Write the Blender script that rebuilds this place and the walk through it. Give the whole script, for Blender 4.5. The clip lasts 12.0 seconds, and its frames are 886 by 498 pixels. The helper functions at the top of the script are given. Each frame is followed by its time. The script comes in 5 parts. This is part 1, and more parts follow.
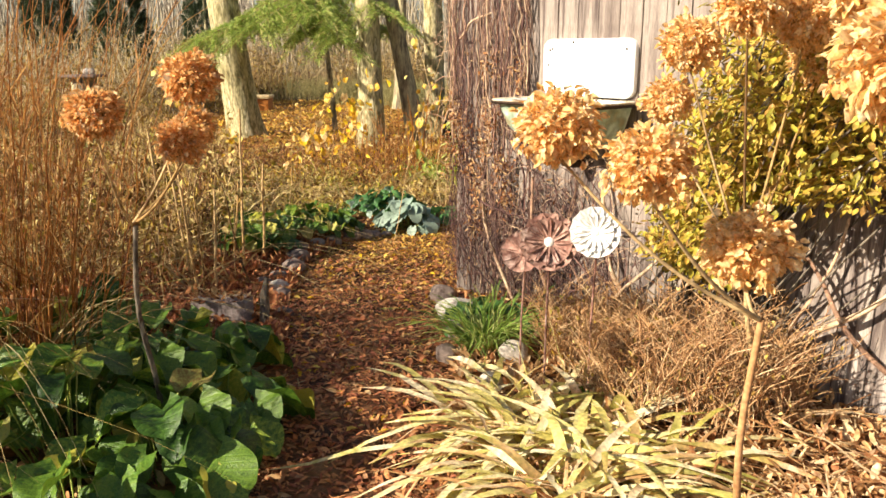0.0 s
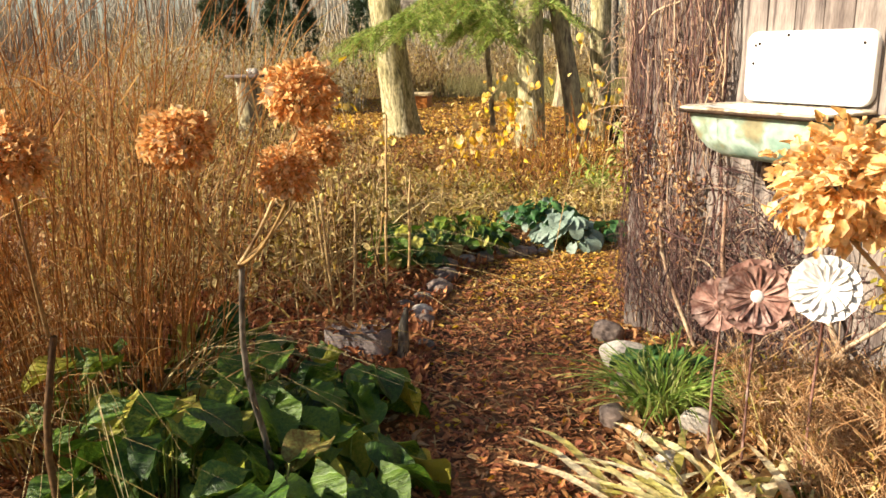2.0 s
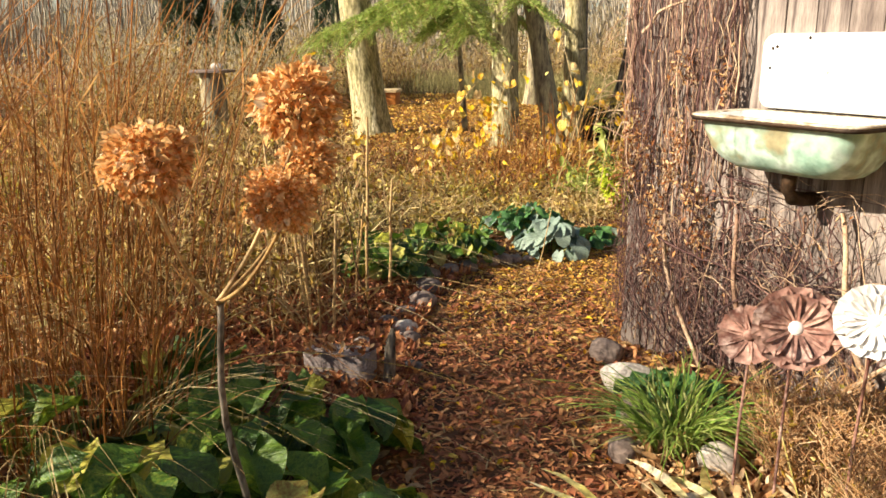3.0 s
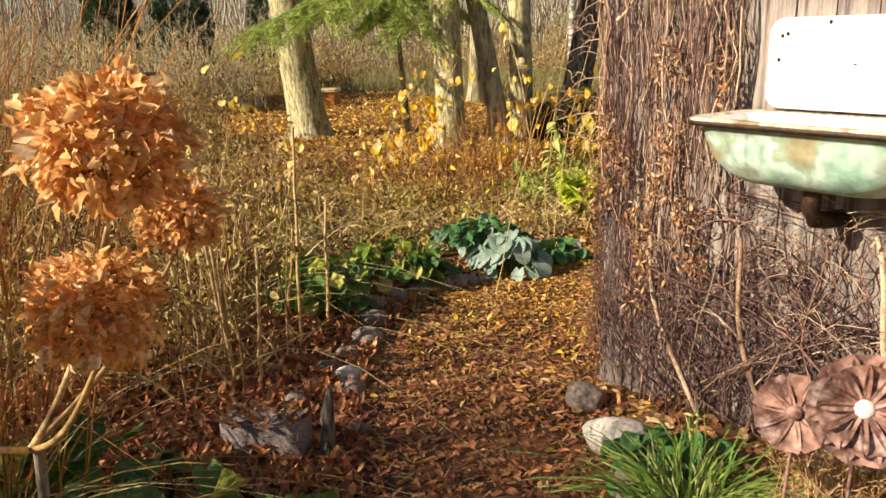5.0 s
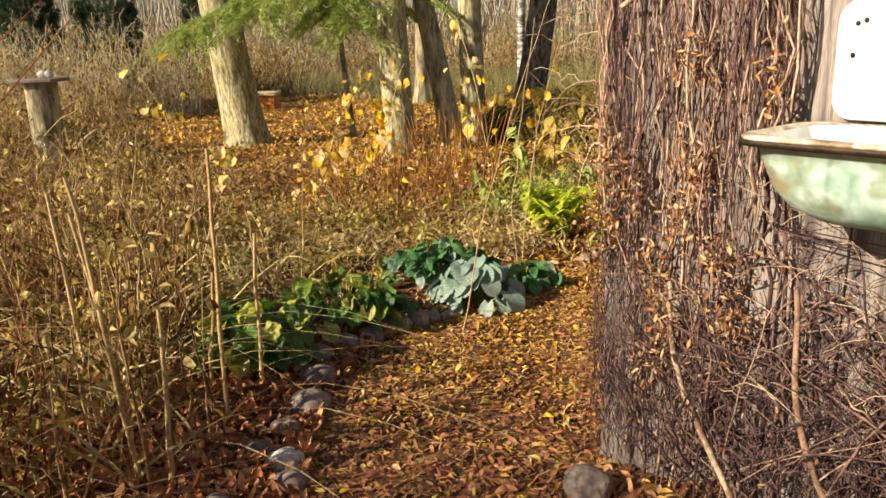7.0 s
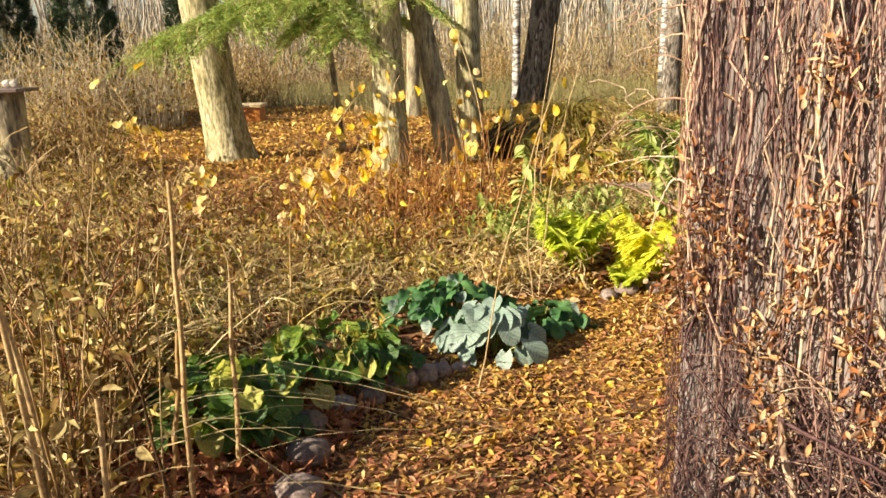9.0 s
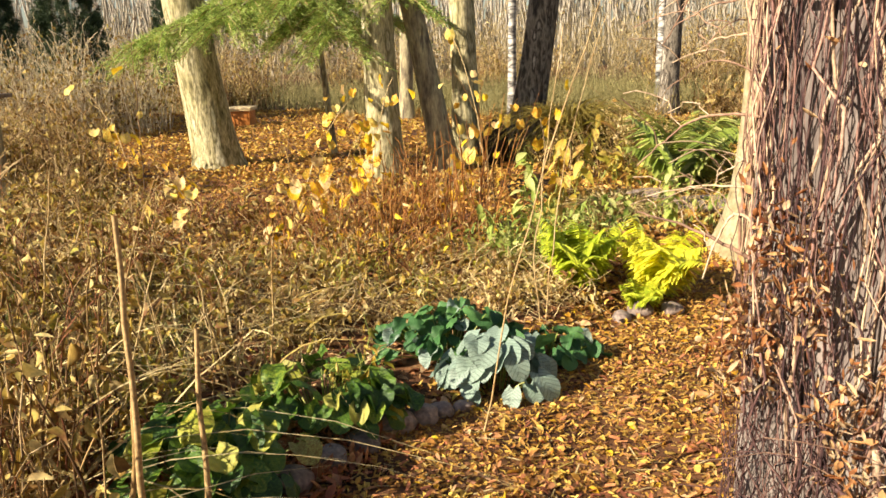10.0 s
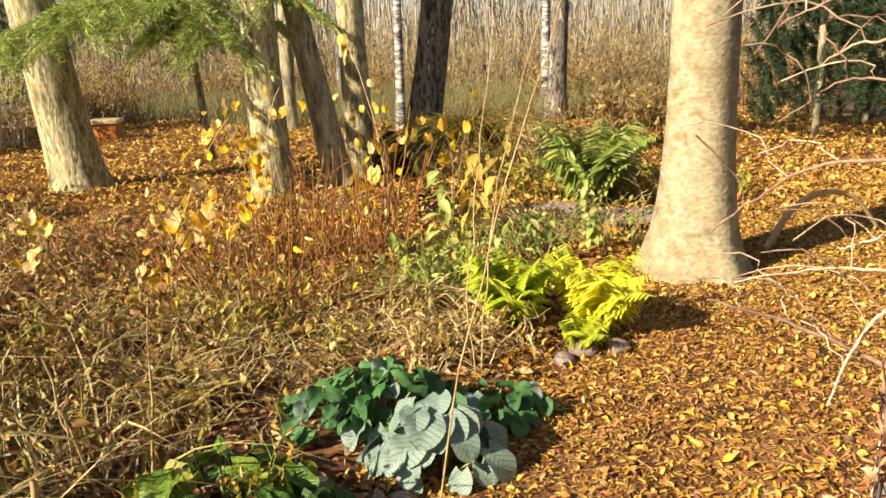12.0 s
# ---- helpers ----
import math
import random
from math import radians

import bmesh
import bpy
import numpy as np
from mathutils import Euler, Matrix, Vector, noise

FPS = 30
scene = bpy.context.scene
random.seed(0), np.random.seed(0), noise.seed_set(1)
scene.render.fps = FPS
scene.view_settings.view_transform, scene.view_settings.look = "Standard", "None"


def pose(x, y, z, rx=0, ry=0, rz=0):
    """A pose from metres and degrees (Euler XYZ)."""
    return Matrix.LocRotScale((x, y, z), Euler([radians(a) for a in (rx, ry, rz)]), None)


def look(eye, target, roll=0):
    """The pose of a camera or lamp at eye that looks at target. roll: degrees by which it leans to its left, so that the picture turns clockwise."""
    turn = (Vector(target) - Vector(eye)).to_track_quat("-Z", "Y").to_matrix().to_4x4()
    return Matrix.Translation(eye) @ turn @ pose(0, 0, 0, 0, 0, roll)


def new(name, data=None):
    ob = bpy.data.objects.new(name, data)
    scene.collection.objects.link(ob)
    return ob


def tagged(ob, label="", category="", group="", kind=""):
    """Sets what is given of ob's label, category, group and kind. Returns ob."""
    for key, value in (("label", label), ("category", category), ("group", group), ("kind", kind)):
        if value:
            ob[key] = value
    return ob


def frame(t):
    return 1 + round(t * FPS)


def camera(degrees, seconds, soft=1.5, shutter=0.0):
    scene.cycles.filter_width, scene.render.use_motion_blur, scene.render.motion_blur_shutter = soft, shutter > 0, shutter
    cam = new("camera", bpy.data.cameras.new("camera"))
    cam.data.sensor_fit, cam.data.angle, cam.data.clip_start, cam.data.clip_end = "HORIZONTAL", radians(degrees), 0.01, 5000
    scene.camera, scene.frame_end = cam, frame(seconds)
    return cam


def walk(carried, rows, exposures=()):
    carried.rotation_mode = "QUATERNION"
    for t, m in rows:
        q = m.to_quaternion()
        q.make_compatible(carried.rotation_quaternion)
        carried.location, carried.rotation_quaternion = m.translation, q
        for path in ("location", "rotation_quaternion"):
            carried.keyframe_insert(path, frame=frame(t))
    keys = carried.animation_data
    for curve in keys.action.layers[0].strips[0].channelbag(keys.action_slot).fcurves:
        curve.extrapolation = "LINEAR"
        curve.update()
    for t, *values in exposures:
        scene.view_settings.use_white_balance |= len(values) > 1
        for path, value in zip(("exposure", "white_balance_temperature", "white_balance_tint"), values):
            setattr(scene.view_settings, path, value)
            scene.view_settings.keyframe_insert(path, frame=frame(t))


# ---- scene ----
cam = camera(58.8, 12.0, soft=1.6)
METRES, EYE, TILT, LEAN, TURN = 4.4, 1.57, -14.0, 0.0, 0.0
ROWS = [
    (0.0, 0.0, 0.0, 0.0, 0.0, 0.0, -0.0),
    (0.5, -0.0106, 0.0334, 0.0086, 1.16, -0.1, -0.51),
    (1.0, -0.0173, 0.0647, 0.0148, 4.36, -0.33, -0.78),
    (1.5, -0.0197, 0.1122, 0.0321, 10.02, -0.38, -1.26),
    (2.0, -0.0143, 0.1453, 0.041, 11.25, -0.55, -1.92),
    (2.5, -0.0227, 0.1742, 0.0452, 11.04, -0.85, -2.52),
    (3.0, -0.0562, 0.2087, 0.0609, 8.64, -0.78, -1.93),
    (5.0, -0.0778, 0.3625, 0.0967, 4.74, -0.96, 0.06),
    (5.5, -0.0856, 0.4064, 0.1066, 4.6, -1.08, -0.16),
    (6.0, -0.1016, 0.4527, 0.1202, 3.68, -0.8, 0.15),
    (6.5, -0.1056, 0.4858, 0.1233, 1.56, -1.02, 1.14),
    (7.0, -0.101, 0.537, 0.1361, 0.95, -1.01, 1.53),
    (7.5, -0.0963, 0.5833, 0.1472, 1.31, -0.87, 1.22),
    (9.5, -0.137, 0.7258, 0.1774, -0.45, -0.1, 1.54),
    (10.0, -0.1353, 0.7756, 0.1935, -0.46, -0.18, 1.81),
    (10.5, -0.134, 0.8139, 0.2058, -0.46, -0.09, 1.67),
    (11.0, -0.1383, 0.8404, 0.2091, -0.45, -0.36, 1.38),
    (11.5, -0.1513, 0.8899, 0.2243, -3.64, -0.23, 1.74),
    (12.0, -0.1651, 0.9308, 0.2356, -8.86, -0.23, 4.09),
]
walk(cam, [(t, pose(0, 0, EYE, TILT, LEAN, TURN) @ pose(METRES * x, METRES * y, METRES * z, 90 + pitch, roll, yaw)) for t, x, y, z, yaw, pitch, roll in ROWS], [(0, 1.16, 7000, 12), (2.5, 1.16, 7000, 12), (5, 0.9, 7000, 12), (5.5, 0.8, 7000, 12), (6.5, 0.74, 7000, 12), (7, 0.8, 7000, 12), (7.5, 1.1, 7000, 12), (9.5, 1.15, 7000, 12), (11, 1.09, 7000, 12), (12, 1.0, 7000, 12)])

# world, sun, exposure
SUN = Vector((-0.90, -0.44, 0.54)).normalized()
world = bpy.data.worlds.new("sky")
scene.world = world
world.use_nodes = True
wn = world.node_tree
sky = wn.nodes.new("ShaderNodeTexSky")
sky.sky_type = "NISHITA"
sky.sun_disc = False
sky.sun_elevation, sky.sun_rotation = math.asin(SUN.z), radians(244)
wn.links.new(sky.outputs[0], wn.nodes["Background"].inputs[0])
wn.nodes["Background"].inputs[1].default_value = 0.055
sun = new("sun", bpy.data.lights.new("sun", "SUN"))
sun.data.energy, sun.data.angle, sun.data.color = 5.0, radians(0.5), (1.0, 0.92, 0.78)
sun.matrix_world = look(SUN * 40, (0, 0, 0))

# ---- materials ----
R = np.random.default_rng(11)


def lin(c):
    """Linear colour from a screen hex."""
    v = [int(c[i:i + 2], 16) / 255 for i in (0, 2, 4)]
    return [x / 12.92 if x < 0.04045 else ((x + 0.055) / 1.055) ** 2.4 for x in v] + [1]


def surf(name, cols, rough=0.75, scale=6.0, fine=70.0, bump=0.25, trans=0.0, metal=0.0, rand=0.7, stretch=(1, 1, 1), spec=0.3, dark=0.35, veins=0.0):
    """A surface whose colours run along a ramp by piece and by noise, with grain and relief. trans: light let through, for leaves."""
    m = bpy.data.materials.new(name)
    m.use_nodes = True
    t, L = m.node_tree, m.node_tree.links.new
    N = t.nodes.new
    b = t.nodes["Principled BSDF"]
    tc, mp = N("ShaderNodeTexCoord"), N("ShaderNodeMapping")
    mp.inputs["Scale"].default_value = stretch
    L(tc.outputs["Object"], mp.inputs[0])
    n1, n2 = N("ShaderNodeTexNoise"), N("ShaderNodeTexNoise")
    for n, s, d in ((n1, scale, 4), (n2, fine, 5)):
        n.inputs["Scale"].default_value, n.inputs["Detail"].default_value = s, d
        L(mp.outputs[0], n.inputs["Vector"])
    geo, oi = N("ShaderNodeNewGeometry"), N("ShaderNodeObjectInfo")
    add, fr = N("ShaderNodeMath"), N("ShaderNodeMath")
    add.operation, fr.operation = "ADD", "FRACT"
    L(geo.outputs["Random Per Island"], add.inputs[0]), L(oi.outputs["Random"], add.inputs[1]), L(add.outputs[0], fr.inputs[0])
    wide = N("ShaderNodeMapRange")
    wide.inputs[1].default_value, wide.inputs[2].default_value = 0.3, 0.7
    L(n1.outputs[0], wide.inputs[0])
    mix = N("ShaderNodeMix")
    mix.inputs[0].default_value = rand
    L(wide.outputs[0], mix.inputs[2]), L(fr.outputs[0], mix.inputs[3])
    ramp = N("ShaderNodeValToRGB")
    e = ramp.color_ramp.elements
    while len(e) < len(cols):
        e.new(0.5)
    for i, c in enumerate(cols):
        e[i].position, e[i].color = (i + 0.5) / len(cols), lin(c)
    L(mix.outputs[0], ramp.inputs[0])
    hsv, mr = N("ShaderNodeHueSaturation"), N("ShaderNodeMapRange")
    mr.inputs[1].default_value, mr.inputs[2].default_value = 0.3, 0.7
    mr.inputs[3].default_value, mr.inputs[4].default_value = 1 - dark, 1 + dark
    L(n2.outputs[0], mr.inputs[0]), L(mr.outputs[0], hsv.inputs["Value"]), L(ramp.outputs[0], hsv.inputs["Color"])
    height = n2.outputs[0]
    if veins:
        # ribs that run out from the midrib of a leaf one long
        sep, ab, mu, sb, sn, pw = N("ShaderNodeSeparateXYZ"), N("ShaderNodeMath"), N("ShaderNodeMath"), N("ShaderNodeMath"), N("ShaderNodeMath"), N("ShaderNodeMapRange")
        L(tc.outputs["Object"], sep.inputs[0])
        ab.operation, mu.operation, sb.operation, sn.operation = "ABSOLUTE", "MULTIPLY_ADD", "MULTIPLY", "SINE"
        mu.inputs[1].default_value = -0.7
        sb.inputs[1].default_value = 38
        L(sep.outputs[0], ab.inputs[0]), L(ab.outputs[0], mu.inputs[0]), L(sep.outputs[1], mu.inputs[2]), L(mu.outputs[0], sb.inputs[0]), L(sb.outputs[0], sn.inputs[0])
        pw.inputs[1].default_value, pw.inputs[2].default_value = 0.55, 1.0
        L(sn.outputs[0], pw.inputs[0])
        mv, mh = N("ShaderNodeMath"), N("ShaderNodeMath")
        mv.operation, mh.operation = "MULTIPLY_ADD", "MULTIPLY_ADD"
        mv.inputs[1].default_value, mh.inputs[1].default_value = veins, -0.6
        L(pw.outputs[0], mv.inputs[0]), L(mr.outputs[0], mv.inputs[2]), L(mv.outputs[0], hsv.inputs["Value"])
        L(pw.outputs[0], mh.inputs[0]), L(n2.outputs[0], mh.inputs[2])
        height = mh.outputs[0]
    L(hsv.outputs[0], b.inputs["Base Color"])
    b.inputs["Roughness"].default_value, b.inputs["Metallic"].default_value = rough, metal
    b.inputs["Specular IOR Level"].default_value = spec
    if bump:
        bp = N("ShaderNodeBump")
        bp.inputs["Strength"].default_value, bp.inputs["Distance"].default_value = bump, 0.01
        L(height, bp.inputs["Height"]), L(bp.outputs[0], b.inputs["Normal"])
    if trans:
        tr, ms = N("ShaderNodeBsdfTranslucent"), N("ShaderNodeMixShader")
        ms.inputs[0].default_value = trans
        L(hsv.outputs[0], tr.inputs[0]), L(b.outputs[0], ms.inputs[1]), L(tr.outputs[0], ms.inputs[2])
        L(ms.outputs[0], t.nodes["Material Output"].inputs[0])
    return m


M_SOIL = surf("soil", ["432a1a", "5e3e26", "785234", "8e6a44"], scale=3, fine=45, bump=0.8, rand=0)
M_LITTER = surf("path_litter", ["7e4a38", "a66648", "c48254", "d49c66", "965840", "dcb080"], bump=0.2, trans=0.15, fine=40)
M_LITTER_GOLD = surf("golden_litter", ["7e5226", "aa7838", "cc9e48", "e0c060", "8a5a2c", "c0924a", "d8b874"], bump=0.2, trans=0.2, fine=40)
M_LITTER_DARK = surf("bed_litter", ["4a2a20", "74442c", "9c6a42", "b88a58", "d4b688", "643826"], bump=0.2, trans=0.15, fine=40)
M_GREEN = surf("green_leaf", ["284416", "3e601e", "628028", "486c24", "8ea038"], rough=0.42, scale=9, fine=40, bump=0.3, trans=0.22, spec=0.45, dark=0.4, veins=0.2)
M_GREEN_OLD = surf("yellowing_leaf", ["84942e", "c0b84a", "b0b060", "8a6a3c"], rough=0.5, scale=14, fine=90, trans=0.25)
M_SILVER = surf("silver_leaf", ["7c9080", "98ac9a", "88a090", "acbcac"], rough=0.5, scale=20, fine=60, bump=0.4, trans=0.15, dark=0.25, veins=-0.34)
M_DEEP = surf("deep_green_leaf", ["2e5230", "44703e", "5e8a4c", "386038"], rough=0.45, scale=20, fine=80, trans=0.18)
M_GRASS_G = surf("sedge_blade", ["5a7a34", "78963e", "9aac54", "b8b878"], rough=0.5, trans=0.2, bump=0)
M_IRIS = surf("iris_blade", ["dccb84", "ece0ae", "c6bc68", "f0e6c2", "d4ae7a", "aaa452", "d8cc80"], rough=0.5, scale=5, fine=60, trans=0.25, stretch=(1, 1, 1), bump=0.1)
M_PETAL = surf("dry_petal", ["d49c54", "ecc07c", "f4d298", "f8deac", "e0b068", "faeac6"], rough=0.7, scale=30, fine=120, trans=0.42, bump=0.1)
M_PETAL_RED = surf("dry_petal_red", ["c88448", "e4b06c", "f2cc90", "d69c5a", "f8e4ba"], rough=0.7, scale=30, fine=120, trans=0.42, bump=0.1)
M_TALL = surf("tall_dry_grass", ["8e5428", "aa7038", "c68e4e", "7c4a24", "dcb070", "a6763e"], rough=0.6, trans=0.4, bump=0)
M_STALK = surf("dry_stalk", ["4a3420", "7a5c3a", "ac8c58", "d8bc8a", "5e4228"], rough=0.7, trans=0.1, bump=0)
M_STALK_PALE = surf("pale_stalk", ["b89868", "cbb080", "a88654"], rough=0.6, bump=0.1)
M_DEADLEAF = surf("withered_leaf", ["54381e", "86642e", "b89c48", "dcc888", "744c2a", "a09a40"], rough=0.75, trans=0.25, bump=0)
M_BUSH = surf("bush_leaf", ["767030", "989036", "b8ac46", "b8943e", "d4bc60", "8e6c3a", "a8803e"], rough=0.5, trans=0.3, bump=0)
M_THICKET = surf("thicket_twig", ["94683f", "b88c60", "d0ac80", "845838", "e0c49a"], rough=0.7, bump=0)
M_VINE = surf("vine_stem", ["503a36", "785850", "9c786a", "c4a088", "604642"], rough=0.8, scale=20, bump=0.3, fine=120)
M_VINELEAF = surf("vine_dead_leaf", ["76442a", "a86c3e", "c89a66", "dcc094", "603c28", "b8784a"], rough=0.7, trans=0.25, bump=0)
M_PLANK = surf("weathered_plank", ["685c56", "82766e", "9e9288", "584c48", "b2a69c"], rough=0.85, scale=3, fine=60, bump=0.6, rand=0.4, stretch=(6, 6, 0.35))
M_BARK = surf("rough_bark", ["5e5446", "82765f", "a09474", "b4aa84", "6e6452"], rough=0.9, scale=5, fine=28, bump=1.0, rand=0.1, stretch=(2, 2, 0.5))
M_BARK_MOSS = surf("mossy_bark", ["645c3e", "9a9066", "c0b48c", "786f4a", "d0c6a2"], rough=0.9, scale=4, fine=30, bump=1.0, rand=0.1, stretch=(2, 2, 0.5), dark=0.5)
M_BARK_DARK = surf("dark_bark", ["2c2620", "4e463c", "857b6c", "3a322a", "aea494"], rough=0.9, scale=5, fine=26, bump=1.0, rand=0.1, stretch=(2, 2, 0.6))
M_BEECH = surf("smooth_bark", ["8a7c5c", "988a68", "a49676", "ab9f80", "8e805e"], rough=0.88, scale=4, fine=26, bump=0.9, rand=0.05, stretch=(1, 1, 1.5), dark=0.26)
M_BIRCH = surf("birch_bark", ["d8d4c8", "b8b2a6", "3c3834", "c8c4ba"], rough=0.7, scale=5, fine=20, bump=0.5, rand=0, stretch=(0.5, 0.5, 2))
M_NEEDLE = surf("spruce_needle", ["6a863c", "8ca44c", "acbe60", "c8d07e"], rough=0.55, trans=0.3, bump=0)
M_JUNIPER = surf("juniper_needle", ["26341e", "37482a", "4c5c38"], rough=0.6, trans=0.1, bump=0)
M_FERN = surf("yellow_fern", ["c4cc34", "e4e244", "f4f05a", "e8dc50", "b4c03c"], rough=0.5, trans=0.35, bump=0)
M_YELLOW = surf("yellow_leaf", ["dcb020", "eccc3a", "d08c2a", "f0dc6a", "e8c89a", "c89a34"], rough=0.5, trans=0.35, bump=0)
M_STONE = surf("field_stone", ["665850", "84746a", "98887c", "72625a"], rough=0.85, scale=5, fine=50, bump=0.5, rand=0.5)
M_STONE_DARK = surf("dark_field_stone", ["5c544e", "786c64", "8e8278", "665c54"], rough=0.85, scale=5, fine=50, bump=0.5, rand=0.5)
M_STONE_WHITE = surf("pale_stone", ["a0968a", "b8aea2", "c8c0b4"], rough=0.8, scale=8, fine=60, bump=0.4)
M_BLOCK = surf("concrete_block", ["6e6260", "827672", "948884"], rough=0.9, scale=5, fine=90, bump=0.5)
M_ENAMEL = surf("white_enamel", ["e6e6e2", "efefec", "f2f2ee"], rough=0.18, scale=3, fine=30, bump=0.02, spec=0.6, dark=0.04)
M_ENAMEL_OUT = surf("green_white_enamel", ["7c9c8a", "98b6a4", "aac4b2", "bccec0", "96a890", "a09876"], rough=0.45, scale=6, fine=22, bump=0.2, rand=0, spec=0.45, dark=0.26)
M_RIM = surf("worn_enamel_rim", ["b8a890", "cfc4b0", "8e7a60"], rough=0.45, scale=12, fine=60, bump=0.1, rand=0)
M_IRON = surf("dark_iron", ["2a2420", "3a302a", "4a3828"], rough=0.6, metal=0.6, bump=0.3)
M_RUST = surf("rusty_metal", ["6a443a", "8a6256", "a88678", "5c3a32", "bea498"], rough=0.7, scale=10, fine=60, bump=0.4, rand=0.4, metal=0.2)
M_WHITEMETAL = surf("white_painted_metal", ["d6d6d4", "e6e4e0", "c4c0ba"], rough=0.5, scale=12, fine=50, bump=0.15, dark=0.15)
M_BOX = surf("orange_wood", ["b06a2c", "c47c38", "a85e28"], rough=0.6, scale=3, fine=40, bump=0.1, stretch=(1, 1, 5))
M_LID = surf("pale_wood_lid", ["d0b484", "e0c898"], rough=0.6, scale=3, fine=40)
M_THICKET_FAR = surf("far_olive_twig", ["807250", "96865f", "aa9870", "726646"], rough=0.8, bump=0)
M_FARTWIG = surf("far_twig", ["a09070", "bcac8a", "d4c6a4", "ac9c7c", "e0d4ba"], rough=0.8, bump=0)
# pale grey-brown with the haze of distance put into the colour
M_FARWOOD = surf("far_wood", ["8c8474", "a09686", "b0a694", "807866"], rough=0.9, bump=0)
M_STRAW = surf("straw_grass", ["b0945e", "c8ae74", "dcc894", "9c8250", "b8a458"], rough=0.7, trans=0.2, bump=0)
M_HERB = surf("green_herb", ["6e8038", "90a048", "acb45e", "c0c07c"], rough=0.55, trans=0.25, bump=0)
M_STALK_RED = surf("russet_stalk", ["4a2a1c", "70402a", "96603c", "b88454", "5a3220"], rough=0.7, trans=0.1, bump=0)
M_MEADOW = surf("olive_meadow_grass", ["7e764a", "948a58", "aaa06c", "6e683e"], rough=0.7, trans=0.2, bump=0)
M_FERN_GREEN = surf("yellow_green_fern", ["9cb030", "bcc83a", "d6d84a", "8ea634"], rough=0.5, trans=0.35, bump=0)
M_MOSS = surf("mossy_root", ["2e2616", "4a3e1e", "6a6028", "3a3018", "7c7434"], rough=0.95, scale=6, fine=60, bump=0.9, rand=0)
# near-black: the shade of the hollow by the pond, put into a colour
M_HOLLOW_SHADE = surf("hollow_shade", ["17110c", "221811", "2e2118"], rough=0.7, scale=8, fine=60, bump=0.8, rand=0)
# darker copy of the vine colour; holds the shade of the lower wall
M_VINE_DARK = surf("dark_vine_stem", ["2c2022", "46302f", "644844", "8a6a5e", "382828"], rough=0.8, scale=20, bump=0.3, fine=120)
M_STRAWLEAF = surf("straw_leaf", ["a4744a", "c49866", "dab888", "e8d0a8", "94603c", "b88a5c"], rough=0.7, trans=0.25, bump=0.1, fine=40)
M_CANE = surf("pale_cane", ["705444", "967660", "bc9e80", "d4ba9a", "80624e"], rough=0.75, scale=20, bump=0.3, fine=120)
M_WATER = surf("pond_water", ["14160f", "1e2018"], rough=0.06, scale=2, fine=8, bump=0.05, spec=0.6, rand=0)


# ---- shapes ----
def mesh_of(name, V, F, mat, smooth=True):
    """A mesh from arrays of corners and of four-cornered (or three-cornered) faces."""
    V, F = np.asarray(V, np.float32), np.asarray(F, np.int32)
    me = bpy.data.meshes.new(name)
    k = F.shape[1]
    me.vertices.add(len(V)), me.vertices.foreach_set("co", V.ravel())
    me.loops.add(F.size), me.loops.foreach_set("vertex_index", F.ravel())
    me.polygons.add(len(F)), me.polygons.foreach_set("loop_start", np.arange(len(F), dtype=np.int32) * k)
    me.polygons.foreach_set("use_smooth", np.full(len(F), smooth))
    me.materials.append(mat)
    me.update(calc_edges=True)
    return me


def join(*parts):
    """Several (corners, faces) as one."""
    Vs, Fs, n = [], [], 0
    for V, F in parts:
        Vs.append(V), Fs.append(F + n)
        n += len(V)
    return np.concatenate(Vs), np.concatenate(Fs)


def thing(name, label, category, at=(0, 0, 0), group="", kind=""):
    ob = new(name)
    ob.location = at
    ob.empty_display_size = 0.1
    return tagged(ob, label, category, group, kind)


def part(name, vf, mat, parent, label="", smooth=True, kind=""):
    """One mesh under a thing or a part, from world places."""
    V = np.asarray(vf[0], float)
    top = parent
    while top:
        V = V - np.array(top.location)
        top = top.parent
    ob = new(name, mesh_of(name, V, vf[1], mat, smooth))
    ob.parent = parent
    return tagged(ob, label, kind=kind)


def whole(name, vf, mat, label, category, group="", kind="", smooth=True):
    """A thing that is one mesh, with its origin at its base."""
    V = np.asarray(vf[0], float)
    at = np.array([(V[:, 0].min() + V[:, 0].max()) / 2, (V[:, 1].min() + V[:, 1].max()) / 2, V[:, 2].min()])
    ob = new(name, mesh_of(name, V - at, vf[1], mat, smooth))
    ob.location = at
    return tagged(ob, label, category, group, kind)


def rot(yaw, pitch=0.0, roll=0.0):
    """Turns: roll about y, then pitch about x, then yaw about z (radians, arrays)."""
    yaw, pitch, roll = np.broadcast_arrays(np.asarray(yaw, float), np.asarray(pitch, float), np.asarray(roll, float))
    o, z = np.ones_like(yaw), np.zeros_like(yaw)
    cy, sy, cp, sp, cr, sr = np.cos(yaw), np.sin(yaw), np.cos(pitch), np.sin(pitch), np.cos(roll), np.sin(roll)
    Z = np.stack([cy, -sy, z, sy, cy, z, z, z, o], -1).reshape(*yaw.shape, 3, 3)
    X = np.stack([o, z, z, z, cp, -sp, z, sp, cp], -1).reshape(*yaw.shape, 3, 3)
    Y = np.stack([cr, z, sr, z, o, z, -sr, z, cr], -1).reshape(*yaw.shape, 3, 3)
    return Z @ X @ Y


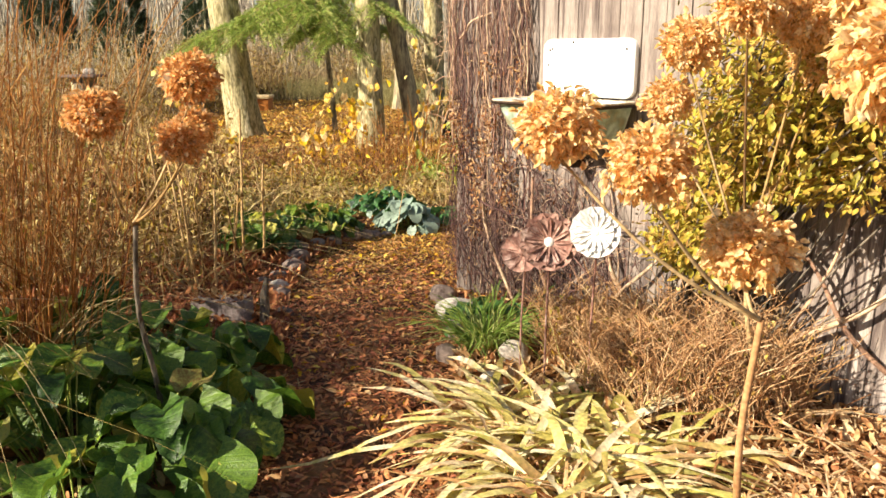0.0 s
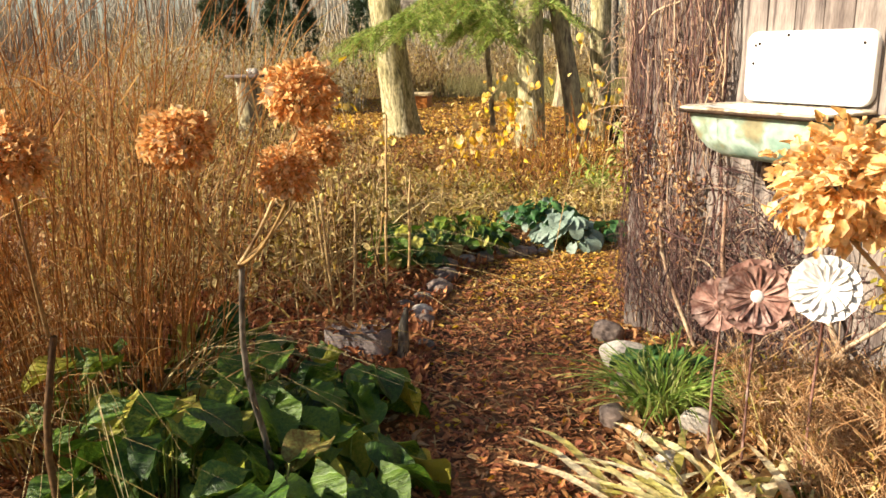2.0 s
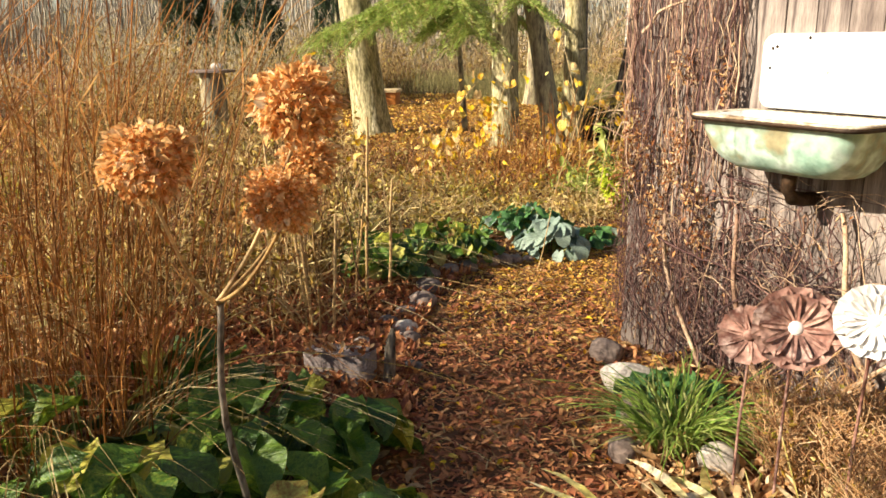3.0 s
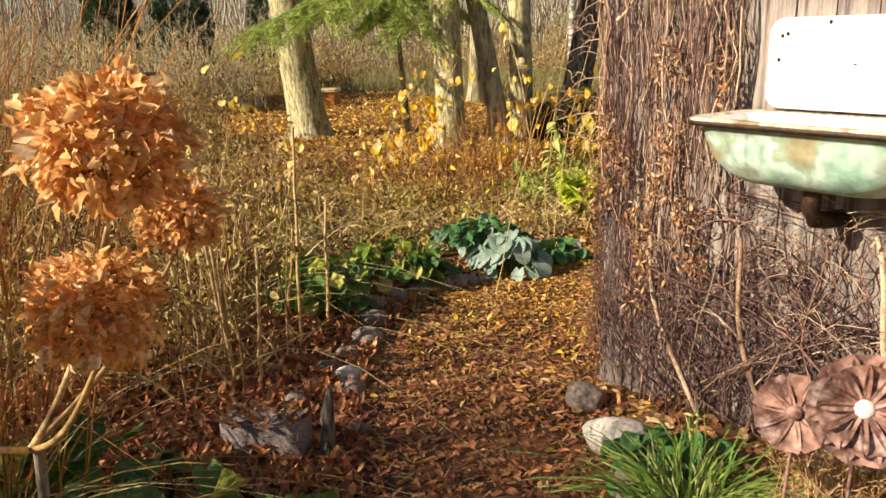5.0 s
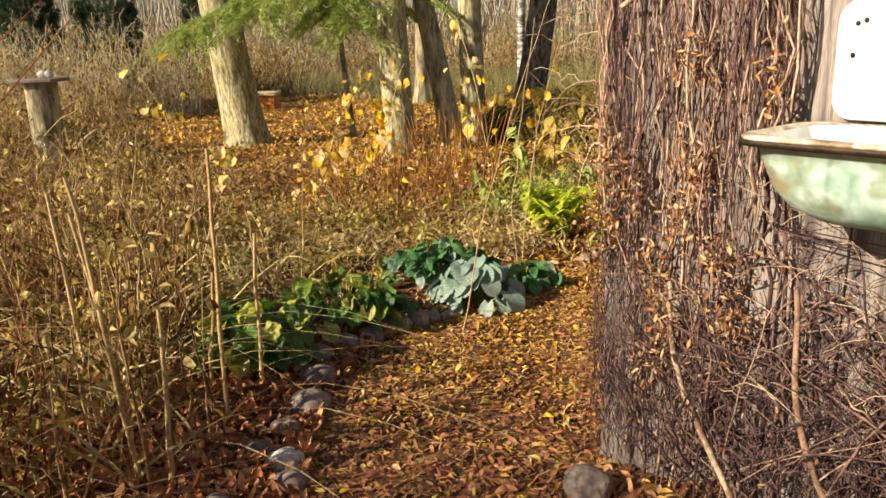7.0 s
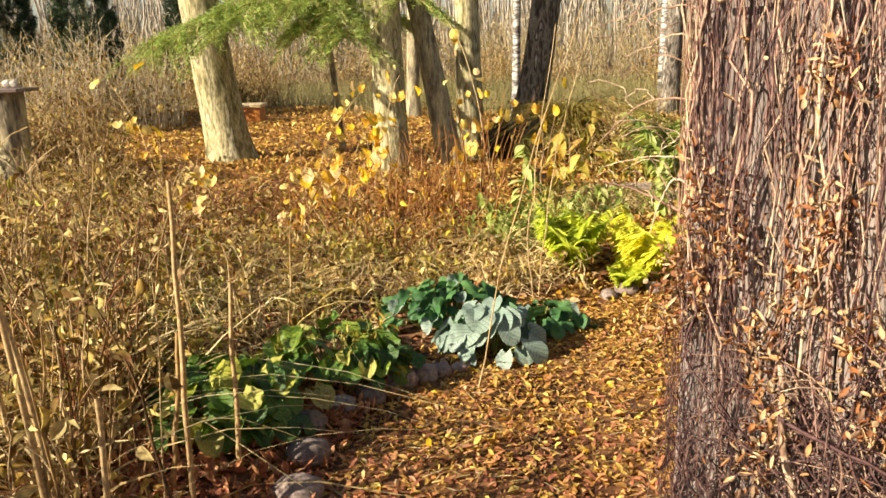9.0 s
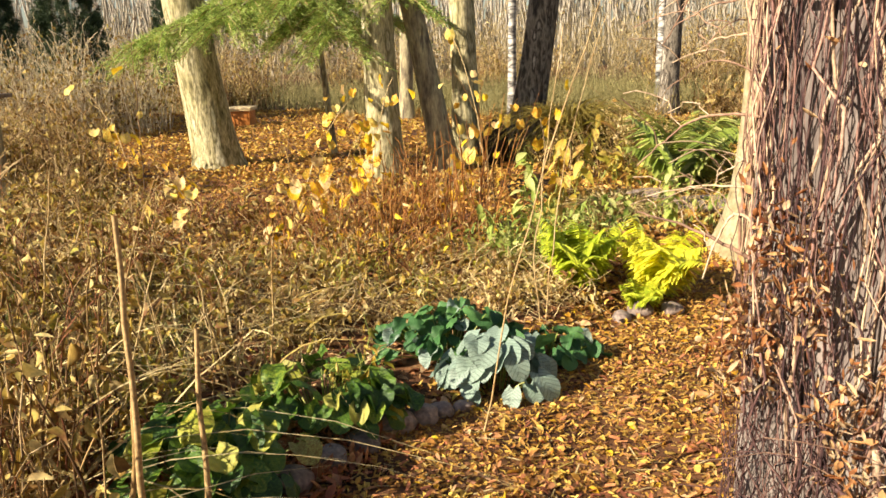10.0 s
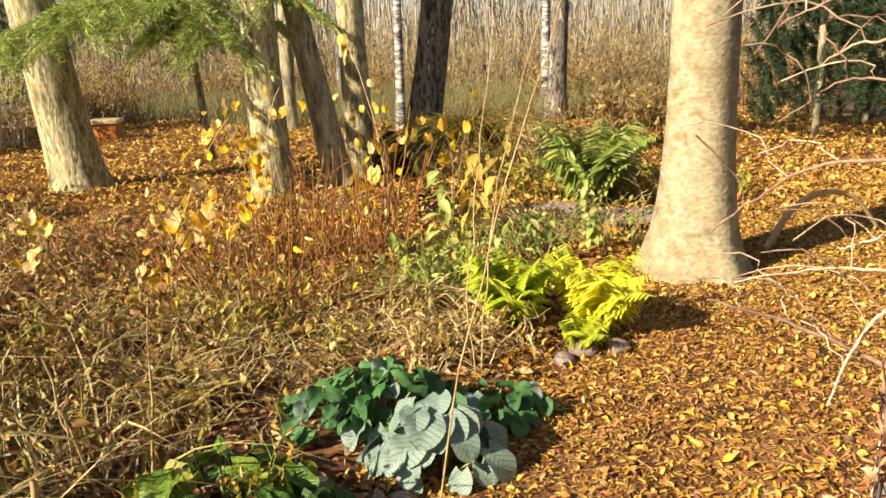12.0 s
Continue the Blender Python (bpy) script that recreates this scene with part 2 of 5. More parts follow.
def scatter(tmpl, P, Rm, S):
    """Copies of a template at places P, turned by Rm, sized by S, in one mesh."""
    V, F = tmpl
    P, S = np.asarray(P, float), np.asarray(S, float)
    S = np.broadcast_to(S if S.ndim == 2 else S.reshape(-1, 1), (len(P), 3)) if S.ndim else np.full((len(P), 3), float(S))
    W = np.einsum("nij,nvj->nvi", Rm, V[None] * S[:, None, :]) + P[:, None, :]
    return W.reshape(-1, 3), (F[None] + (np.arange(len(P)) * len(V))[:, None, None]).reshape(-1, F.shape[1])


def leaf(nu, nv, width, cup=0.1, curl=0.2, wave=0.0, notch=0.0):
    """A leaf one long along y from the origin; width(s) its half width; cupped across, curled along."""
    s = np.linspace(0, 1, nv + 1)
    w = np.array([max(width(a), 0.012) for a in s])
    u = np.linspace(-1, 1, nu + 1)
    U, S = np.meshgrid(u, s)
    X = U * w[:, None]
    Y = S - notch * np.abs(U) * np.exp(-S * 6)
    Z = cup * np.abs(U) * w[:, None] * 2 - curl * S ** 2 + wave * np.sin(S * 9 + U * 4) * np.abs(U)
    V = np.stack([X, Y, Z], -1).reshape(-1, 3)
    i = np.arange(nv)[:, None] * (nu + 1) + np.arange(nu)[None]
    F = np.stack([i, i + 1, i + nu + 2, i + nu + 1], -1).reshape(-1, 4)
    return V, F


def tubes(P, r, sides=4):
    """Stems along the polylines P (stems, points, 3) with radii r (stems, points)."""
    P = np.asarray(P, float)
    N, n, _ = P.shape
    r = np.broadcast_to(np.asarray(r, float), (N, n))
    T = np.gradient(P, axis=1)
    T /= np.linalg.norm(T, axis=2, keepdims=True) + 1e-9
    ref = np.where(np.abs(T[..., 2:3]) > 0.9, np.array([1.0, 0, 0]), np.array([0, 0, 1.0]))
    A = np.cross(T, ref)
    A /= np.linalg.norm(A, axis=2, keepdims=True) + 1e-9
    B = np.cross(T, A)
    a = np.arange(sides) * 2 * np.pi / sides
    V = P[:, :, None] + r[:, :, None, None] * (A[:, :, None] * np.cos(a)[:, None] + B[:, :, None] * np.sin(a)[:, None])
    idx = np.arange(N * n * sides).reshape(N, n, sides)
    nx = np.roll(idx, -1, 2)
    F = np.stack([idx[:, :-1], nx[:, :-1], nx[:, 1:], idx[:, 1:]], -1).reshape(-1, 4)
    return V.reshape(-1, 3), F


def stems(base, h, lean, droop=0.0, n=6, wob=0.0, az=None):
    """Polylines that rise h from their bases, leaning away, drooping at the tip, wobbling a little."""
    base = np.asarray(base, float)
    N = len(base)
    az = R.uniform(0, 2 * np.pi, N) if az is None else az
    s = np.linspace(0, 1, n)[None]
    h, lean, droop = (np.broadcast_to(np.asarray(v, float), (N,))[:, None] for v in (h, lean, droop))
    d = h * (lean * s + droop * s ** 2.5)
    z = h * (s - 0.75 * droop * s ** 3)
    P = np.stack([base[:, :1] + d * np.cos(az)[:, None], base[:, 1:2] + d * np.sin(az)[:, None], base[:, 2:3] + z], -1)
    if wob:
        P[:, 1:] += np.cumsum(R.normal(0, wob, (N, n - 1, 3)), 1) * np.array([1, 1, 0.3])
    return P


def lath(P, w, fold=0.15):
    """Flat blades along polylines P, with half widths w (blades, points)."""
    P = np.asarray(P, float)
    N, n, _ = P.shape
    w = np.broadcast_to(np.asarray(w, float), (N, n))
    T = np.gradient(P, axis=1)
    T /= np.linalg.norm(T, axis=2, keepdims=True) + 1e-9
    a = R.uniform(0, np.pi, N)
    side = np.stack([np.cos(a), np.sin(a), np.zeros(N)], -1)[:, None] * np.ones((1, n, 1))
    side = np.cross(np.cross(T, side), T)
    side /= np.linalg.norm(side, axis=2, keepdims=True) + 1e-9
    up = np.cross(T, side)
    V = np.stack([P - side * w[..., None], P + up * (fold * w)[..., None], P + side * w[..., None]], 2)
    idx = np.arange(N * n * 3).reshape(N, n, 3)
    F = np.concatenate([np.stack([idx[:, :-1, k], idx[:, :-1, k + 1], idx[:, 1:, k + 1], idx[:, 1:, k]], -1).reshape(-1, 4) for k in (0, 1)])
    return V.reshape(-1, 3), F


def box(lo, hi, bevel=0.006):
    """A block with bevelled edges, as arrays."""
    bm = bmesh.new()
    bmesh.ops.create_cube(bm, size=1)
    for v in bm.verts:
        v.co = [(a + b) / 2 + c * (b - a) for a, b, c in zip(lo, hi, v.co)]
    bmesh.ops.bevel(bm, geom=bm.edges[:], offset=bevel, segments=2, affect="EDGES", profile=0.6)
    return arrays(bm)


def arrays(bm):
    """A bmesh as arrays of corners and triangles, doubled up as fours."""
    bmesh.ops.triangulate(bm, faces=bm.faces[:])
    bm.verts.index_update()
    V = np.array([v.co[:] for v in bm.verts])
    F = np.array([[v.index for v in f.verts] for f in bm.faces])
    bm.free()
    return V, F


def wavy(x, y, f=1.0, seed=0.0):
    return (np.sin(1.7 * f * x + seed) * np.cos(1.3 * f * y + 2 * seed) + 0.5 * np.sin(3.9 * f * x - 2.7 * f * y + seed)) / 1.5


def path_sides(y):
    """Left and right edges of the trodden path."""
    left = np.interp(y, [-4, 2.5, 3.4, 4.3, 5.0, 5.7, 6.2, 6.6, 7.0, 7.7, 9, 12], [-0.45, -0.62, -0.74, -0.95, -1.08, -1.10, -1.0, -0.72, -0.3, 0.2, 1.2, 3])
    right = np.interp(y, [-4, 2.0, 3.0, 4.0, 5.0, 5.8, 6.6, 7.4, 9, 12], [0.35, 0.05, 0.0, 0.0, 0.08, 0.4, 1.6, 2.6, 4.2, 6])
    return left, right


def ground_z(x, y):
    """Height of the ground: flat path, beds a little higher and uneven."""
    x, y = np.asarray(x, float), np.asarray(y, float)
    l, r = path_sides(y)
    out = np.maximum(l - x, x - r)
    bed = np.clip(out / 0.35, 0, 1)
    near = np.clip((40 - np.hypot(x, y)) / 20, 0.2, 1)
    return 0.05 * bed + (0.012 + 0.03 * bed) * wavy(x, y, 1.1) * near + 0.006 * wavy(x, y, 4, 1.3)


def on_ground(x, y, lift=0.0):
    return np.stack([x, y, ground_z(x, y) + lift], -1)


# ---- ground ----
def spread(a, b, step, far):
    mid = np.arange(a, b + step, step)
    out = step * 1.35 ** np.arange(1, 24)
    out = np.cumsum(out)
    out = out[out < far]
    return np.concatenate([a - out[::-1], mid, b + out])


gx, gy = spread(-6, 6, 0.12, 900), spread(-3, 16, 0.12, 900)
GX, GY = np.meshgrid(gx, gy)
gi = np.arange(len(gy) - 1)[:, None] * len(gx) + np.arange(len(gx) - 1)[None]
ground = new("ground", mesh_of("ground", np.stack([GX, GY, ground_z(GX, GY)], -1).reshape(-1, 3), np.stack([gi, gi + 1, gi + len(gx) + 1, gi + len(gx)], -1).reshape(-1, 4), M_SOIL))
tagged(ground, "brown garden soil with trodden leaf-covered path", "ground", kind="structure")

SMALL_LEAF = leaf(2, 3, lambda s: 0.34 * math.sin(math.pi * min(1, s * 0.95 + 0.05)) ** 0.7, cup=0.25, curl=0.25)
OVAL_LEAF = leaf(2, 3, lambda s: 0.30 * math.sin(math.pi * min(1, 0.06 + s * 0.92)), cup=0.2, curl=-0.3)
CHIP = leaf(1, 2, lambda s: 0.16 + 0.05 * math.sin(3 * s), cup=0.0, curl=0.1)


def litter(name, x, y, mat, label, lo, hi, tmpl=SMALL_LEAF, tilt=0.35, lift=0.012):
    n = len(x)
    S = R.uniform(lo, hi, n)
    vf = scatter(tmpl, on_ground(x, y, R.uniform(0.002, lift, n)), rot(R.uniform(0, 6.28, n), R.normal(0.05, tilt, n), R.normal(0, tilt, n)), np.stack([S * R.uniform(0.45, 1.0, n), S, S * R.uniform(0.3, 1.6, n)], -1))
    return whole(name, vf, mat, label, "leaf litter", kind="stuff")


def region(n, x0, x1, y0, y1, keep):
    x, y = R.uniform(x0, x1, n), R.uniform(y0, y1, n)
    k = keep(x, y)
    return x[k], y[k]


def in_path(x, y, m=0.0):
    l, r = path_sides(y)
    return (x > l - m) & (x < r + m)


x, y = region(100000, -1.4, 3.0, -2.5, 8.5, lambda x, y: in_path(x, y, 0.08) & (R.uniform(0, 1, len(x)) > np.clip((y - 4.5) / 2.5, 0.0, 0.8)))
litter("wood_chip_litter", x, y, M_LITTER, "reddish brown wood chips and crumbled leaves on the path", 0.018, 0.05, CHIP, 0.3)
x, y = region(36000, -1.4, 3.0, -2.5, 8.0, lambda x, y: in_path(x, y, 0.1) & (R.uniform(0, 1, len(x)) > np.clip(0.4 + (y - 4.5) / 4, 0.4, 0.92)))
litter("fallen_leaves", x, y, M_LITTER, "russet fallen leaves lying on the path", 0.02, 0.054, tilt=0.5)
x, y = region(90000, -1.6, 6.0, 4.0, 13.0, lambda x, y: in_path(x, y, 0.3) & (R.uniform(0, 1, len(x)) < np.clip((y - 4.4) / 3.5 + 0.35 * wavy(x, y, 2), 0.02, 1) * 0.8))
litter("golden_leaves", x, y, M_LITTER_GOLD, "golden yellow fallen leaves on path and clearing", 0.02, 0.05, tilt=0.5)
x, y = region(130000, -1.4, 5.0, 4.6, 12.0, lambda x, y: in_path(x, y, 0.2) & (R.uniform(0, 1, len(x)) < np.clip((y - 4.6) / 2, 0, 1)))
litter("golden_crumbs", x, y, M_LITTER_GOLD, "fine golden leaf crumbs covering the clearing", 0.012, 0.036, CHIP, 0.3)
x, y = region(900, -1.3, 1.2, 3.5, 8.0, lambda x, y: in_path(x, y))
n = len(x)
whole("straw_bits", scatter(CHIP, on_ground(x, y, R.uniform(0.006, 0.016, n)), rot(R.uniform(0, 6.28, n), R.normal(0, 0.1, n)), np.stack([np.full(n, 0.016), R.uniform(0.04, 0.1, n), np.full(n, 0.05)], -1)), M_STRAW, "pale straw bits strewn on the path", "leaf litter", kind="stuff")
x, y = region(2600, -1.4, 4.0, 3.0, 11.0, lambda x, y: in_path(x, y, 0.2))
litter("yellow_leaves", x, y, M_YELLOW, "scattered bright yellow leaves on the path", 0.03, 0.06)
x, y = region(64000, -6, 6, -3.5, 9.5, lambda x, y: ~in_path(x, y))
litter("bed_litter", x, y, M_LITTER_DARK, "brown and tan dead leaves on the planting beds", 0.03, 0.085)
x, y = region(9000, -2.6, -0.8, 4.0, 6.6, lambda x, y: ~in_path(x, y, -0.05))
litter("bed_litter", x, y, M_LITTER, "tan and russet dead leaves heaped along the edging stones", 0.03, 0.075, OVAL_LEAF, 0.5, 0.03)
x, y = region(120000, -12, 10, 8.5, 26, lambda x, y: (~in_path(x, y) | (y > 11)) & (R.uniform(0, 1, len(x)) < np.clip(1.4 - y / 30, 0.3, 1)))
litter("woodland_leaves", x, y, M_LITTER_GOLD, "orange brown leaf carpet under the trees", 0.04, 0.10, tilt=0.5, lift=0.05)

# ---- shed with weathered planks ----
A = np.array([0.08, 5.2, 0.0])
U3, N3 = np.array([0.653, -0.757, 0.0]), np.array([-0.757, -0.653, 0.0])
SHED_ANGLE = math.atan2(-0.757, 0.653)


def wall_at(s, off, z):
    """Place on the shed's front: s along it, off out of it, z up."""
    s, off, z = np.broadcast_arrays(np.asarray(s, float), np.asarray(off, float), np.asarray(z, float))
    return A + s[..., None] * U3 + off[..., None] * N3 + z[..., None] * np.array([0, 0, 1.0])


def on_wall(vf):
    """Local (s, out, z) shapes laid onto the shed's front."""
    V = np.asarray(vf[0])
    return wall_at(V[:, 0], V[:, 1], V[:, 2]), vf[1]


W, H, D = 4.4, 2.45, 2.4
for name, lo, hi in (("wall_front", (0.02, -0.10, -0.1), (W - 0.02, -0.03, H)), ("wall_side", (0.0, -D, -0.1), (0.06, -0.104, H)),
                     ("wall_back", (0.064, -D, -0.1), (W, -D + 0.06, H)), ("wall_end", (W - 0.06, -D + 0.064, -0.1), (W, -0.104, H)), ("shed_roof", (-0.02, -D - 0.02, H + 0.004), (W + 0.02, 0.03, H + 0.08))):
    ob = whole(name, on_wall(box(lo, hi, 0.004)), M_PLANK, "weathered grey wooden shed boarding", "roof" if "roof" in name else "wall", kind="structure", smooth=False)
    if name == "wall_front":
        wall_front = ob

# ---- trees ----
def trunk_line(x, y, lean, h, n=14, bow=0.0):
    s = np.linspace(0, 1, n)
    return np.stack([x + lean[0] * s * h + bow * np.sin(s * 3), y + lean[1] * s * h, -0.08 + s * h], -1)


def tree(x, y, dia, mat, label, lean=(0, 0), h=7.0, flare=1.5, limbs=5, bow=0.0, sides=22, lumps=0.06, name="tree", sweep=0.0):
    t = thing(name, label, "tree", (x, y, 0))
    P = trunk_line(x, y, lean, h, 40, bow)
    P[:, 0] += sweep * (1 - np.exp(-np.maximum(P[:, 2], 0) / 0.4))
    s = np.linspace(0, 1, 40)
    r = dia / 2 * (1 - 0.55 * s) * (1 + (flare - 1) * np.exp(-s * h / 0.28))
    V, F = tubes(P[None], r[None], sides)
    c = np.repeat(P, sides, 0)
    a = np.arctan2(V[:, 1] - c[:, 1], V[:, 0] - c[:, 0])
    z = V[:, 2]
    g = 1 + lumps * (np.sin(5 * a + 1.7 * z + x) * 0.5 + np.sin(9 * a - 3.1 * z) * 0.3 + np.sin(2.2 * z + a * 2 + y) * 0.6) + 0.12 * (flare - 1) * np.exp(-np.maximum(z, 0) / 0.25) * np.sin(5 * a + x)
    V = c + (V - c) * g[:, None]
    part("trunk", (V, F), mat, t)
    for i in range(limbs):
        k = 0.55 + 0.45 * (i + 0.5) / limbs
        b = P[int(k * 39)]
        az = i * 2.4 + x
        L = h * 0.28 * (1.1 - k * 0.5)
        q = np.linspace(0, 1, 7)
        Q = b + np.stack([L * q * math.cos(az), L * q * math.sin(az), L * 0.9 * q ** 1.3], -1) + R.normal(0, 0.03, (7, 3)) * q[:, None]
        limb = part("limb", tubes(Q[None], (dia * 0.16 * (1 - 0.8 * q))[None], 7), mat, t)
        m = 9
        st = Q[R.integers(2, 7, m)]
        e = st + R.normal(0, 0.5, (m, 3)) + np.array([0, 0, 0.5])
        w = np.linspace(0, 1, 5)[None, :, None]
        part("twig", tubes(st[:, None] * (1 - w) + e[:, None] * w + R.normal(0, 0.03, (m, 5, 3)) * w, 0.014 * (1 - 0.8 * w[..., 0]), 4), mat, limb)
    return t


tree(-3.62, 14.7, 0.66, M_BARK_MOSS, "thick mossy grey-brown tree trunk, bare in autumn", (-0.13, 0.0), flare=1.25)
tree(-1.20, 13.3, 0.46, M_BARK_MOSS, "straight mossy tree trunk rising from fallen leaves", (-0.012, 0.0), flare=1.15)
tree(-0.40, 13.6, 0.33, M_BARK, "slim grey leaning tree trunk with rough bark", (-0.19, 0.0), flare=1.25)
tree(-0.14, 14.3, 0.40, M_BARK_MOSS, "slender olive-grey tree trunk, upright", (-0.012, 0.0), flare=1.1)
tree(0.42, 14.4, 0.48, M_BARK_DARK, "leaning dark furrowed trunk with wide base", (0.14, 0.0), flare=1.35, sweep=0.2)
tree(4.7, 21.4, 0.46, M_BARK_DARK, "dark birch trunk at the clearing's far side", (0.03, 0.0), flare=1.3)
tree(1.92, 9.35, 0.52, M_BEECH, "smooth pale beech trunk with flaring root foot", (0.01, 0.0), flare=1.75, lumps=0.035, sides=32)
tree(1.1, 20.5, 0.20, M_BIRCH, "white birch trunk behind the leaning tree", (0.01, 0.0))
tree(-1.2, 22.0, 0.34, M_BARK, "far grey tree trunk in the wood", (0.03, 0.0))
tree(0.2, 26.0, 0.3, M_BARK_DARK, "far dark tree trunk in the wood", (-0.02, 0.0))
tree(5.4, 24.5, 0.26, M_BIRCH, "slim white birch trunk at the far edge", (0.0, 0.0))
tree(-8.6, 22.5, 0.3, M_BARK_DARK, "dark bare tree behind dry shrubs", (0.05, 0.0))


def needles_on(Q, per, length, droop=0.5):
    """Short needles round twig polylines."""
    n, k, _ = Q.shape
    i = R.integers(0, n, n * per)
    f = R.uniform(0, k - 1.01, n * per)
    a = f.astype(int)
    P = Q[i, a] * (1 - (f - a))[:, None] + Q[i, a + 1] * (f - a)[:, None]
    d = Q[i, a + 1] - Q[i, a]
    yaw = np.arctan2(d[:, 1], d[:, 0]) - np.pi / 2 + R.normal(0, 0.7, n * per)
    return scatter(NEEDLE, P, rot(yaw, R.normal(-0.3, 0.5, n * per), R.uniform(0, 6.28, n * per)), R.uniform(0.7, 1.2, n * per) * length)


NEEDLE = leaf(1, 1, lambda s: 0.035, cup=0, curl=0.1)


def spruce(x, y, h, boughs):
    t = thing("spruce", "green spruce with drooping needled boughs", "tree", (x, y, 0))
    P = trunk_line(x, y, (-0.08, 0.0), h)
    part("trunk", tubes(P[None], (0.055 * (1 - 0.7 * np.linspace(0, 1, 14)))[None], 12), M_BARK, t)
    for z0, az, L in boughs:
        b = np.array([x - 0.08 * z0, y, z0])
        q = np.linspace(0, 1, 10)
        Q = b + np.stack([L * q * math.cos(az), L * q * math.sin(az), 0.05 * q * L - 0.22 * L * q ** 2], -1)
        bough = part("bough", tubes(Q[None], (0.025 * (1 - 0.85 * q))[None], 6), M_BARK, t)
        m = int(26 * L)
        st = Q[R.integers(2, 10, m)] + R.normal(0, 0.02, (m, 3))
        side = R.choice([-1, 1], m) * R.uniform(0.5, 1.2, m) + az
        ln = R.uniform(0.25, 0.7, m)
        w = np.linspace(0, 1, 6)
        T = st[:, None] + np.stack([ln[:, None] * w * np.cos(side)[:, None], ln[:, None] * w * np.sin(side)[:, None], -ln[:, None] * 0.7 * w ** 1.6], -1)
        part("needles", needles_on(T, 120, 0.075), M_NEEDLE, bough, kind="stuff")
        part("twig", tubes(T, 0.005, 3), M_STALK, bough, kind="stuff")


spruce(-2.1, 15.6, 6.5, [(2.5, -1.75, 3.0), (2.3, -1.35, 2.9), (2.35, -2.0, 3.1), (2.75, -1.1, 3.0), (2.2, -1.55, 2.3), (2.6, -1.9, 2.5), (2.3, -2.15, 3.0), (3.0, -1.6, 3.0), (2.3, -0.9, 2.0), (2.75, -1.45, 3.2), (3.6, 0.8, 2.0), (3.6, 2.4, 2.0)])


def juniper(x, y, h, r):
    t = thing("juniper", "dark green columnar juniper bush", "shrub", (x, y, 0))
    part("trunk", tubes(trunk_line(x, y, (0, 0), h * 0.8)[None], 0.06, 8), M_BARK, t)
    n = 420
    z = R.uniform(0.05, 1, n) ** 0.9 * h
    rad = r * np.sqrt(np.clip(1 - (z / h) ** 2.2, 0.02, 1)) * R.uniform(0.6, 1, n)
    az = R.uniform(0, 6.28, n)
    b = np.stack([x + rad * np.cos(az), y + rad * np.sin(az), z * 0.92], -1)
    T = stems(b, R.uniform(0.2, 0.45, n), 0.35, 0.1, 4, 0.01, az)
    part("needles", needles_on(T, 110, 0.12), M_JUNIPER, t, kind="stuff")


juniper(-8.7, 22.0, 4.2, 0.72)
juniper(-10.9, 22.6, 3.9, 0.72)
juniper(-9.0, 31.0, 4.6, 0.9)
juniper(7.4, 16.0, 4.4, 1.0)
juniper(9.2, 17.2, 5.2, 1.2)


